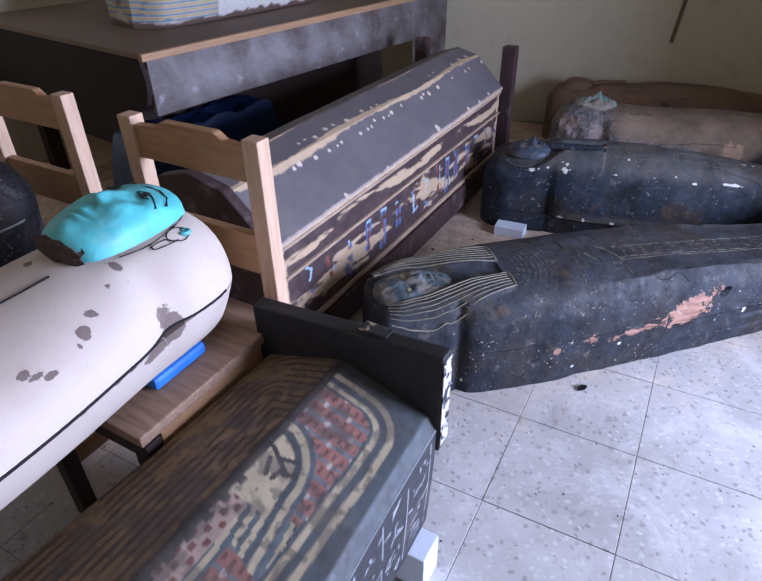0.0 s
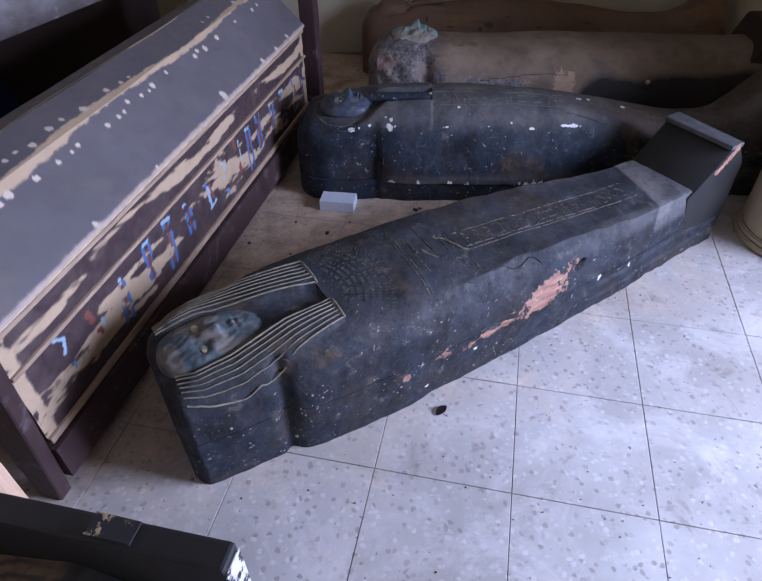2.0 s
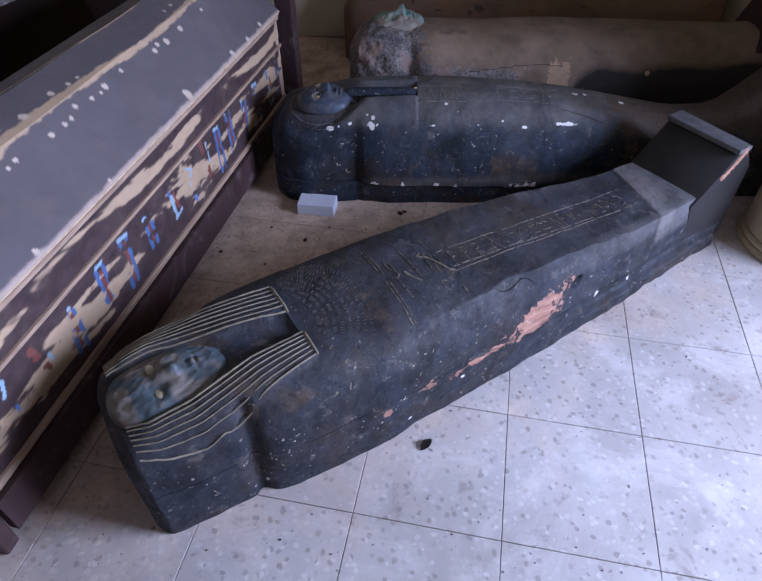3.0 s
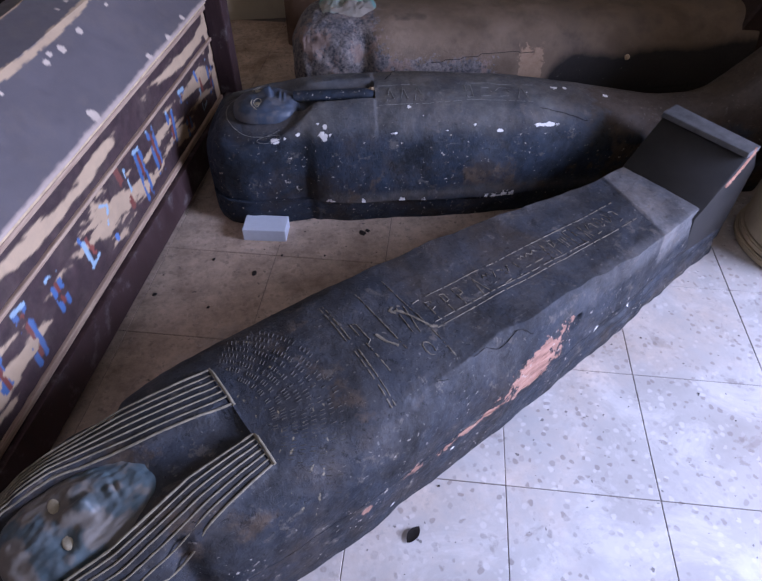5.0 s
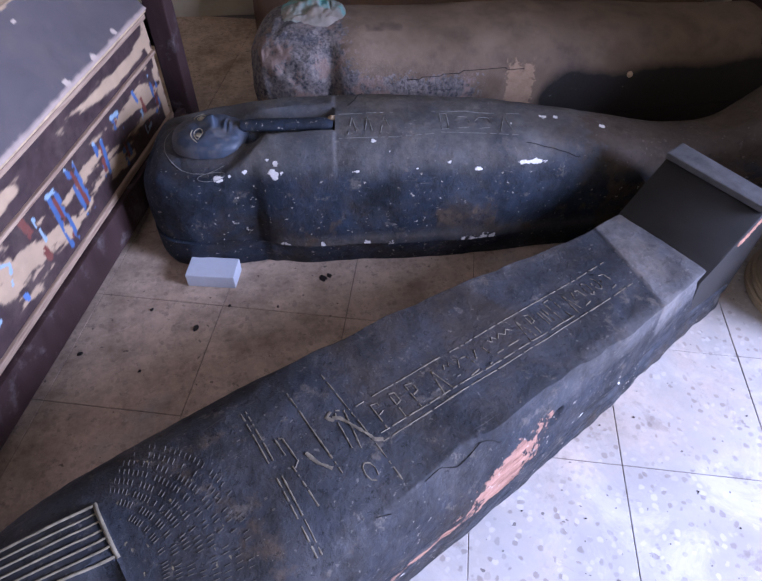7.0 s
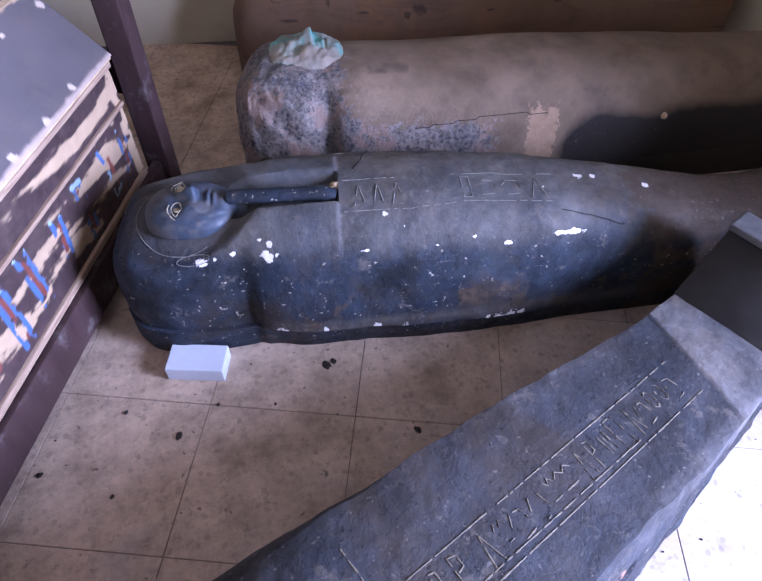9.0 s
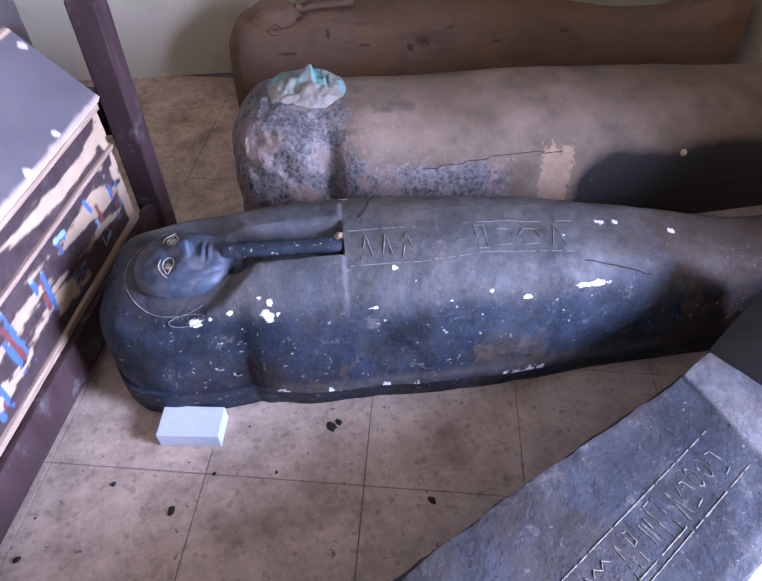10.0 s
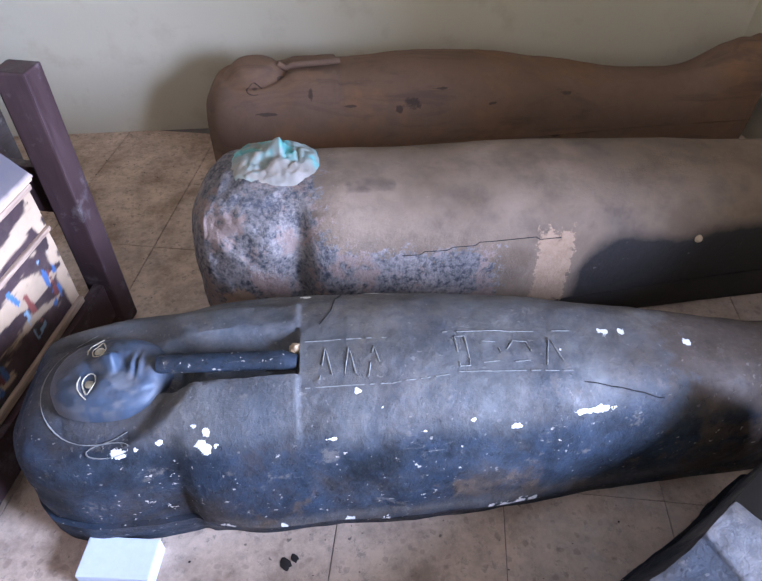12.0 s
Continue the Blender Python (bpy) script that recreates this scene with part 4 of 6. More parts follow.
# ---- the weathered coffin with a green face, and the brown one along the wall ----
def weathered_paint():
    """Dusty brown-grey plaster with flaked dark plaster; point attributes: flake, bare, dark (black varnish with shade
    painted in).
    """
    k = Mat("weathered_plaster", 0.8)
    n1, n2 = k.noise(4, 6), k.noise(40, 6, 0.75)
    c = k.mix(k.ramp(n1, 0.35, 0.65), (0.16, 0.108, 0.068), (0.30, 0.215, 0.15))
    c = k.mix(k.ramp(k.noise(11, 7, 0.7), 0.5, 0.68, 0, 0.45), c, (0.10, 0.072, 0.05))
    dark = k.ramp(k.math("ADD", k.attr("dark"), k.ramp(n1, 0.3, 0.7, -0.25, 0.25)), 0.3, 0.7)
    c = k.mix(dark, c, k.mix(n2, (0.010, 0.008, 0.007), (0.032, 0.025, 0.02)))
    fl = k.math("ADD", k.attr("flake"), k.ramp(n2, 0.3, 0.7, -0.5, 0.5))
    big = k.math("ADD", k.math("MULTIPLY", k.noise(20, 8, 0.78), 0.5), k.math("MULTIPLY", k.noise(75, 5, 0.7), 0.5))
    spots = k.mix(k.ramp(big, 0.41, 0.59), (0.045, 0.048, 0.058), (0.38, 0.32, 0.28))
    spots = k.mix(k.ramp(k.noise(5, 5, 0.6), 0.42, 0.6, 0, 0.6), spots, k.mix(k.ramp(big, 0.44, 0.56), (0.06, 0.06, 0.07), (0.17, 0.155, 0.15)))
    spots = k.mix(k.ramp(k.noise(8, 6, 0.7), 0.52, 0.57, 0, 0.85), spots, k.mix(n2, (0.20, 0.125, 0.095), (0.42, 0.30, 0.245)))
    c = k.mix(k.ramp(fl, 0.4, 0.6), c, spots)
    bare = k.ramp(k.math("ADD", k.attr("bare"), k.ramp(n2, 0.3, 0.7, -0.25, 0.25)), 0.45, 0.55)
    c = k.mix(bare, c, k.mix(n2, (0.22, 0.12, 0.065), (0.56, 0.39, 0.26)))
    return k.done(c, k.math("ADD", n1, k.math("ADD", n2, k.math("MULTIPLY", k.ramp(big, 0.45, 0.55), k.attr("flake")))), 0.5, 0.008)


M_FLAKED = plain("flaked_plaster", (0.13, 0.12, 0.115), 0.8, 0.5, 40, 0.5)
M_WEATHER = weathered_paint()
def mud_paint():
    """Brown mud-coloured coat; point attribute: stain."""
    k = Mat("brown_mud", 0.8)
    n1, n2 = k.noise(4, 6), k.noise(30, 6, 0.7)
    c = k.mix(n1, (0.15, 0.085, 0.05), (0.25, 0.15, 0.095))
    c = k.mix(k.ramp(k.noise(3, 6, 0.65, None, 0.5), 0.48, 0.64, 0, 0.8), c, (0.27, 0.135, 0.06))
    c = k.mix(k.ramp(k.noise(5, 7, 0.7, k.scaled(0.5, 2.5, 2.5), 0.6), 0.52, 0.66, 0, 0.6), c, (0.10, 0.06, 0.042))
    c = k.mix(k.ramp(n2, 0.35, 0.7, 0, 0.3), c, (0.12, 0.075, 0.05))
    st = k.ramp(k.math("ADD", k.attr("stain"), k.ramp(n2, 0.3, 0.7, -0.3, 0.3)), 0.4, 0.65)
    c = k.mix(k.math("MULTIPLY", st, 0.75), c, (0.045, 0.028, 0.022))
    return k.done(c, k.math("ADD", n1, n2), 0.35, 0.006)


M_BROWN = mud_paint()


def weathered_coffin():
    root = thing("weathered_coffin", pose(1.05, 3.83, 0, 0, 0, -10), "dusty weathered body coffin with flaking plaster and pale green face", "coffin")
    L = 2.05
    width = curve([0, 0.08, 0.2, 0.27, 0.36, 0.6, 1.1, 1.6, L], [0.16, 0.205, 0.225, 0.225, 0.245, 0.255, 0.245, 0.205, 0.175])
    top = curve([0, 0.1, 0.3, 0.5, 0.9, 1.4, 1.8, L], [0.42, 0.492, 0.495, 0.487, 0.49, 0.48, 0.47, 0.48])
    rim = curve([0, 0.5, 1.2, L], [0.15, 0.15, 0.17, 0.18])
    lid, case = coffin_grids(L, width, top, rim, 0.0, 2.8, 0.72, 0.006, 100)

    def shape(p):
        x, y, z = p.T
        d = np.exp(-((x - 0.285) / 0.035) ** 2) * 0.035 * smoothstep(np.abs(y), 0.1, 0.18)
        p[:, 1] -= np.sign(y) * d
        f = smoothstep(0.4 - x, 0, 0.3) * smoothstep(z, 0.1, 0.2)
        p += ((vnoise(p, 15, 4) - 0.5) * 0.062 * f)[:, None] * np.array([0.5, np.sign(1), 0.6]) * np.stack([np.ones(len(p)), np.sign(y), np.ones(len(p))], 1)
        p[:, 2] += (vnoise(p, 5, 3) - 0.5) * 0.012 * smoothstep(z, 0.2, 0.35)
        return p

    def paints(p):
        x, y, z = p.T
        flake = np.clip(smoothstep(0.33 - x, -0.12, 0.1) * 1.1 + smoothstep(0.9 - x, 0, 0.15) * smoothstep(0.40 - z, -0.02, 0.10), 0, 1)
        bare = np.clip(1.4 - np.maximum(np.abs(x - 0.985) / 0.055, np.abs(z - 0.27) / 0.13), 0, 1) * (y < 0) + np.clip(1.2 - np.hypot((x - 0.12) / 0.07, (z - 0.2) / 0.08), 0, 1) * (y < 0)
        # black varnish past the bare strip, plus painted-in shadow on flank and low case
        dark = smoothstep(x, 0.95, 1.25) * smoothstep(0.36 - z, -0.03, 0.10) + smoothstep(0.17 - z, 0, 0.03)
        dark += (0.30 + 0.4 * (vnoise(p, 40, 3) - 0.5)) * smoothstep(0.09 - np.abs(x - 0.49), 0, 0.03) * smoothstep(0.045 - np.abs(np.abs(y) - 0.08), 0, 0.025)
        # darker along the shoulder groove
        dark += 0.5 * np.exp(-((x - 0.31) / 0.03) ** 2) * (np.abs(y) > 0.12)
        # darker coat past the strip, deepened to include the shade of that end
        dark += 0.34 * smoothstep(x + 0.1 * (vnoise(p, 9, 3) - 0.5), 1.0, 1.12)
        return {"flake": flake, "bare": bare, "dark": np.clip(dark, 0, 1)}

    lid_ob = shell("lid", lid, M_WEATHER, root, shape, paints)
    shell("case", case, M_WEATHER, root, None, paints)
    pts = coords(lid_ob.data)
    pts = pts[pts[:, 1] < -0.1]
    line = [pts[np.argmin((pts[:, 0] - x) ** 2 + (pts[:, 2] - 0.365 - 0.012 * math.sin(x * 9)) ** 2)] for x in np.linspace(0.56, 1.0, 30)]
    part("crack", tube([tuple(q) for q in line], 0.0013, 5), M_CRACK, root, "long dark crack along the side")
    knob = bmesh.new()
    bmesh.ops.create_uvsphere(knob, u_segments=12, v_segments=8, radius=0.012)
    q = pts[np.argmin((pts[:, 0] - 1.42) ** 2 + (pts[:, 2] - 0.33) ** 2)]
    bmesh.ops.translate(knob, verts=knob.verts, vec=Vector(q))
    part("peg", knob, M_TAN, root, "small pale wooden peg", 180)
    face(root, (0.235, 0.03, 0.482), (0.132, 0.115, 0.078), (0.12, 0.36, 0.335), False, 0.75, 0.45, 0.65, False, 0.5)
    bm = prism([(1.93, 0.4), (2.0, 0.56), (2.08, 0.56), (2.08, 0.1), (1.93, 0.1)], 0.3, 0.01, pose(0, -0.15, 0))
    part("foot_board", bm, M_DARKWOOD, root)


weathered_coffin()


def brown_coffin():
    c = pose(1.07, 3.95, 0, 0, 0, -10) @ pose(-0.06, 0.74, 0)
    root = thing("brown_coffin", c, "plain brown mud-coloured body coffin lying along the wall", "coffin")
    L = 2.3
    width = curve([0, 0.06, 0.15, 0.25, 0.5, 0.9, 1.4, 1.8, 2.1, L], [0.12, 0.16, 0.19, 0.2, 0.225, 0.23, 0.19, 0.15, 0.14, 0.13])
    top = curve([0, 0.06, 0.15, 0.3, 0.5, 0.8, 1.1, 1.4, 1.8, 2.0, 2.15, L], [0.30, 0.37, 0.405, 0.40, 0.405, 0.42, 0.415, 0.38, 0.33, 0.34, 0.42, 0.46])
    rim = curve([0, 1, L], [0.16, 0.16, 0.16])
    lid, case = coffin_grids(L, width, top, rim, 0.0, 2.5, 0.85, 0.01, 70)

    def shape(p):
        x, y, z = p.T
        p[:, 2] += (vnoise(p, 6, 3) - 0.5) * 0.018 * smoothstep(z, 0.2, 0.35)
        p[:, 1] += (vnoise(p, 5, 3) - 0.5) * 0.02
        return p
    def paints(p):
        x, y, z = p.T
        f = chips(p, ((0.80, -0.17, 0.045, 0.03), (0.74, -0.19, 0.02, 0.02), (0.30, -0.05, 0.02, 0.012), (0.2, -0.09, 0.012, 0.012), (0.42, -0.1, 0.012, 0.03), (0.55, -0.16, 0.03, 0.008),
                      (0.9, -0.1, 0.05, 0.006), (1.4, -0.12, 0.04, 0.01), (1.1, -0.15, 0.02, 0.008), (0.25, -0.18, 0.05, 0.008)), 0.3, vnoise(p, 24, 3) - 0.5)
        return {"stain": f}

    def head(p):
        p = shape(p)
        x, y, z = p.T
        up = smoothstep(z, 0.25, 0.34)
        r = np.hypot((x - 0.2) / 0.11, y / 0.1)
        p[:, 2] += up * (0.022 * smoothstep(1 - r, 0, 0.35) - 0.012 * np.exp(-((r - 1.12) / 0.12) ** 2))
        step = smoothstep(0.52 - x, 0, 0.008) * smoothstep(x, 0.3, 0.36) * smoothstep(np.abs(y), 0.04, 0.06)
        p[:, 2] += up * 0.012 * step
        p[:, 2] += 0.05 * smoothstep(x, 2.1, 2.2) * smoothstep(z, 0.2, 0.4) * (vnoise(p, 12, 2) - 0.2)
        return p
    lid_ob = shell("lid", lid, M_BROWN, root, head, paints)
    shell("case", case, M_BROWN, root, None, paints)
    rl = Relief(lid_ob, 0.012)
    part("beard", tube([(0.29 + 0.03 * i, -0.01, rl.at(0.29 + 0.03 * i, -0.01) + 0.006 + 0.002 * i) for i in range(9)], [0.014] * 8 + [0.012], 8), M_BROWN, root, "straight brown beard lying on the chest", 60)
    ear = [(0.2 + 0.028 * math.cos(t), -0.125 + 0.022 * math.sin(t)) for t in np.linspace(0, 5.2, 16)]
    ribbons("ear_line", [ear], rl, 0.003, M_STAIN, root, 0.001, "dark carved outline of the ear", 0.01)


M_STAIN = plain("dark_stain", (0.05, 0.03, 0.023), 0.8)
brown_coffin()


# ---- the vaulted box coffin on its wooden bed frame ----
BOX = pose(0.70, 3.735, 0, 0, 0, 66.4)   # x runs to the far end, -y is the painted side, +y inwards
TAN, PURPLE, BLUEP, REDP, GREYP = (np.array(c) for c in ((0.45, 0.32, 0.205), (0.045, 0.024, 0.024), (0.045, 0.10, 0.23), (0.16, 0.04, 0.03), (0.106, 0.092, 0.096)))


def paint_mix(col, mask, tone):
    m = np.clip(mask, 0, 1)[:, None]
    return col * (1 - m) + m * np.array(tone)


def box_side_paint(p):
    """Flaking frieze: bared tan gesso on dark purple-brown, with blue and red signs on the lower panel."""
    x, _, z = p.T
    streak = vnoise(np.stack([x * 0.45 + z * 1.2, x * 0, z * 1.6 - x * 0.1], 1), 14, 4)
    fine = vnoise(p, 40, 3)
    col = np.tile(PURPLE, (len(p), 1)) * (0.6 + 0.9 * fine)[:, None]
    upper = z > 0.46
    band = np.exp(-((z - 0.522 - 0.018 * np.sin(x * 7)) / 0.034) ** 2)
    col = paint_mix(col, smoothstep(streak * 0.62 + band * 0.42, 0.62, 0.68) * upper, TAN)
    low = (z < 0.45)
    band = np.exp(-((z - 0.33 - 0.03 * np.sin(x * 5 + 1)) / 0.07) ** 2)
    col = paint_mix(col, smoothstep(streak * 0.8 + band * 0.18 + fine * 0.1, 0.63, 0.68) * low, TAN * 0.95)
    rnd = random.Random(11)
    s = np.stack([x, z], 1)
    PALEB = (0.26, 0.38, 0.47)
    sx = -2.0
    while sx < -0.06:
        kind = rnd.choice("pplcrp")
        hi, lo = rnd.uniform(0.40, 0.44), rnd.uniform(0.235, 0.29)
        lean = rnd.uniform(-0.012, 0.012)
        if kind == "p":
            marks = [((sx, hi), (sx + lean, lo), 0.0085, BLUEP * 1.15), ((sx + 0.034, hi - 0.01), (sx + 0.034 + lean, lo), 0.0085, BLUEP * 1.15),
                     ((sx + 0.017, hi - 0.03), (sx + 0.017 + lean, lo + 0.02), 0.008, REDP), ((sx - 0.004, hi), (sx + 0.038, hi - 0.006), 0.007, PALEB)]
        elif kind == "l":
            marks = [((sx, hi), (sx + 0.02, hi - 0.06), 0.007, BLUEP * 1.4), ((sx + 0.02, hi - 0.05), (sx + 0.02, lo), 0.008, PALEB), ((sx + 0.02, lo), (sx + 0.06, lo + 0.01), 0.007, PALEB),
                     ((sx + 0.04, hi - 0.05), (sx + 0.05, lo + 0.03), 0.009, REDP * 1.3)]
        elif kind == "c":
            marks = [((sx, hi), (sx + 0.03, hi - 0.02), 0.006, PALEB), ((sx + 0.03, hi - 0.02), (sx + 0.01, hi - 0.07), 0.006, PALEB), ((sx + 0.02, lo + 0.04), (sx + 0.025, lo), 0.009, BLUEP * 1.7)]
        else:
            marks = [((sx, hi), (sx + 0.03, lo), 0.012, REDP), ((sx + 0.04, hi - 0.03), (sx + 0.045, lo + 0.05), 0.006, PALEB)]
        for a, b, half, tone in marks:
            f = stroke(a, b, s, half) - 0.9 * smoothstep(vnoise(p + 3, 34, 3), 0.54, 0.42)
            col = paint_mix(col, smoothstep(f, 0.3, 0.6), tone)
        sx += rnd.uniform(0.10, 0.17)
    edge = smoothstep(np.abs(x + 1.0775) + 0.02 * (fine - 0.5), 1.032, 1.042)
    col = paint_mix(col, edge * smoothstep(fine, 0.3, 0.4), TAN)
    return {"paint": np.clip(col, 0, 1)}


def lid_paint(s, arc, p, ridge, rim_far):
    """Grey lid: a ragged tan strip along each edge of the vault with loose spots beside it."""
    col = np.tile(GREYP, (len(s), 1)) * (0.85 + 0.3 * vnoise(p, 7, 3))[:, None]
    fine = vnoise(p, 34, 3) - 0.5
    for a0, half, amp in ((ridge, 0.016, 0.03), (rim_far, 0.007, 0.02)):
        f = 1 - np.abs(arc - a0 + 0.012 * np.sin(s * 6)) / (half * (1 + 1.1 * (vnoise(np.stack([s, s * 0, s * 0], 1), 5, 2) - 0.5)))
        col = paint_mix(col, smoothstep(f + fine * 1.1, -0.1, 0.2), TAN * 1.05)
    rnd = random.Random(4)
    f = np.zeros(len(s))
    for k in range(44):
        cs = -2.05 + k * 0.0475 + rnd.uniform(-0.012, 0.012)
        for base in ((ridge - 0.045, 0), (ridge + 0.035, 0), (0.012, 1)):
            if rnd.random() < (0.5 if base[1] == 0 else 0.09):
                r = rnd.uniform(0.005, 0.011) * (1.2 if base[1] else 1)
                ca = base[0] + rnd.uniform(-0.008, 0.012)
                f = np.maximum(f, np.clip(1.4 - np.hypot((s - cs) / (r * 1.25), (arc - ca) / (r * (1.7 if base[1] else 1.1))), 0, 1))
    col = paint_mix(col, smoothstep(f + fine * 0.7, 0.35, 0.5), (0.55, 0.45, 0.36))
    rimf = smoothstep(0.012 - arc + fine * 0.012, -0.004, 0.006)
    col = paint_mix(col, rimf, (0.46, 0.36, 0.30))
    return {"paint": np.clip(col, 0, 1)}


def vaulted_box():
    root = thing("vaulted_box_coffin", BOX, "rectangular painted coffin with grey vaulted lid and flaking sides", "coffin")
    x0, x1, w = -2.155, 0.0, 0.56
    xs, zs = np.linspace(x0, x1, 460), np.linspace(0.2, 0.59, 96)
    g = np.stack([np.repeat(xs[:, None], 96, 1), np.zeros((460, 96)), np.repeat(zs[None], 460, 0)], -1)
    g[:, :, 1] += (vnoise(g.reshape(-1, 3), 30, 2).reshape(460, 96) - 0.5) * 0.004
    g = np.concatenate([g, np.stack([g[:, -1], g[:, -1] + np.array([0, 0.03, 0]), g[:, 0] + np.array([0, 0.03, 0]), g[:, 0]], 1)], 1)
    shell("side", g, M_PAINT, root, None, box_side_paint, "purple-brown side with flaking tan, blue and red signs")
    part("side", box(x0, x1, w - 0.03, w, 0.2, 0.585, 0.004), M_DARKWOOD, root)
    part("end_panel", box(x0 + 0.002, x0 + 0.03, 0.034, w - 0.034, 0.2, 0.585, 0.003), M_DARKWOOD, root)
    part("end_panel", box(x1 - 0.03, x1 - 0.002, 0.034, w - 0.034, 0.2, 0.585, 0.003), M_DARKWOOD, root)
    part("bottom", box(x0 + 0.03, x1 - 0.03, 0.034, w - 0.034, 0.2, 0.225, 0.003), M_DARKWOOD, root)
    # vault of four boards
    pts = [(-0.016, 0.598), (0.158, 0.772), (0.285, 0.806), (0.405, 0.772), (0.576, 0.598)]
    seg = [math.dist(a, b) for a, b in zip(pts, pts[1:])]
    cum = np.concatenate([[0], np.cumsum(seg)])
    arc = np.unique(np.concatenate([np.linspace(0, cum[-1], 150), cum]))
    prof = np.stack([np.interp(arc, cum, [p[0] for p in pts]), np.interp(arc, cum, [p[1] for p in pts])], 1)
    xs = np.linspace(x0 - 0.012, x1 + 0.012, 420)
    g = np.stack([np.repeat(xs[:, None], len(arc), 1), np.repeat(prof[None, :, 0], 420, 0), np.repeat(prof[None, :, 1], 420, 0)], -1)
    g[:, :, 2] += (vnoise(g.reshape(-1, 3), 4, 2).reshape(g.shape[:2]) - 0.5) * 0.008
    arcs = np.repeat(arc[None], 420, 0).reshape(-1)
    ends = []
    for k in (0, -1):
        e = g[k:k + 1].copy() if k == 0 else g[-1:].copy()
        e[:, :, 1] = 0.28 + (e[:, :, 1] - 0.28) * 0.02
        e[:, :, 2] = 0.66 + (e[:, :, 2] - 0.66) * 0.02
        ends.append(e)
    me = sheet(np.concatenate([ends[0], g, ends[1]], 0))
    p = coords(me)
    a_all = np.concatenate([arc, arcs, arc])
    for key, v in lid_paint(p[:, 0], a_all, p, float(cum[1]), float(cum[2]) + 0.01).items():
        put_attr(me, key, v)
    finish("lid", me, M_LIDPAINT, root, "grey painted vault with ragged tan edges", 25)
    part("lid_underside", box(x0 - 0.01, x1 + 0.01, -0.012, 0.572, 0.588, 0.598, 0.002), M_TAN, root)
    for z, t in ((0.205, 0.022), (0.455, 0.013), (0.578, 0.016)):
        part("moulding", box(x0, x1, -0.011, 0.004, z - t / 2, z + t / 2, 0.004), M_MOULD, root)


M_LIDPAINT = painted("lid_paint", 0.6, 0.12, 0.12)
M_MOULD = wood("worn_moulding", (0.22, 0.13, 0.09), (0.52, 0.38, 0.26), 0.7, (1.5, 20, 20))
vaulted_box()


def bed_frame():
    """Dark purple-brown frame under the box: side rails on four legs, tall posts at the far end."""
    root = thing("bed_frame", BOX, "dark purple-brown wooden bed frame carrying the painted box coffin", "bed frame")
    for y in (-0.02, 0.545):
        part("side_rail", box(-2.168, 0.075, y - 0.005, y + 0.025, 0.06, 0.188, 0.003), M_PURPLE, root)
    part("post", box(0.08, 0.15, -0.045, 0.035, 0, 0.815, 0.006), M_PURPLE, root)
    part("post", box(0.08, 0.15, 0.53, 0.61, 0, 0.815, 0.006), M_PURPLE, root)
    part("end_rail", box(0.1, 0.13, 0.037, 0.528, 0.42, 0.56, 0.003), M_PURPLE, root)
    shape = [(0.0, 0.0), (0.075, 0.0), (0.075, 0.36), (0.50, 0.36), (0.50, 0.0), (0.575, 0.0), (0.605, 0.62), (0.42, 0.80), (0.285, 0.835), (0.14, 0.80), (-0.045, 0.62)]
    part("end_board", prism(shape, 0.045, 0.004, pose(-2.172, 0, 0, 0, 0, 90)), M_PURPLE, root, "shaped end board standing on two legs")


M_PURPLE = wood("purple_brown_wood", (0.035, 0.018, 0.018), (0.075, 0.042, 0.04), 0.5, (6, 6, 1.2), 0.25)
bed_frame()


# ---- two high-backed chairs ----
def chair(m, label):
    """Origin at the front foot of the right back post; x to the chair's other side, y backwards."""
    root = thing("chair", m, label, "chair", "chairs carrying coffins")
    # tone goes by part: pale posts, brown rails, dark front legs and front apron
    for x in (0.0, 0.43):
        part("back_post", box(x, x + 0.05, 0, 0.046, 0, 1.10, 0.004), M_PALEWOOD, root)
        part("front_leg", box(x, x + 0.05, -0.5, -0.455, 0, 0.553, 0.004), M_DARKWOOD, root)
    pts = [(0.051, 0.985), (0.051, 1.078), (0.13, 1.078), (0.155, 1.10), (0.335, 1.10), (0.36, 1.078), (0.429, 1.078), (0.429, 0.985)]
    part("top_rail", prism(pts, 0.028, 0.003, pose(0, 0.008, 0)), M_RAIL, root, "shaped top rail")
    part("back_rail", box(0.051, 0.429, 0.008, 0.034, 0.715, 0.835, 0.003), M_RAIL, root)
    part("seat", box(-0.015, 0.495, -0.515, 0.0, 0.575, 0.605, 0.005), M_BENCH, root, "dusty brown plank seat")
    part("apron", box(0.0, 0.02, -0.453, -0.002, 0.50, 0.573, 0.003), M_RAIL, root)
    part("apron", box(0.46, 0.48, -0.453, -0.002, 0.50, 0.573, 0.003), M_RAIL, root)
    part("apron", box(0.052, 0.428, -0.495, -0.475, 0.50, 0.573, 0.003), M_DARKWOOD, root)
    for x in (0.012, 0.448):
        part("stretcher", box(x, x + 0.025, -0.453, -0.002, 0.2, 0.24, 0.003), M_RAIL, root)
    return root


M_RAIL = wood("rail_wood", (0.30, 0.15, 0.07), (0.44, 0.25, 0.13), 0.55, (2, 12, 12))
first = chair(pose(-0.053, 1.384, 0, 0, 0, -23.6) @ pose(-0.48, 0, 0), "bare pale wooden high-backed chair under the white coffin")
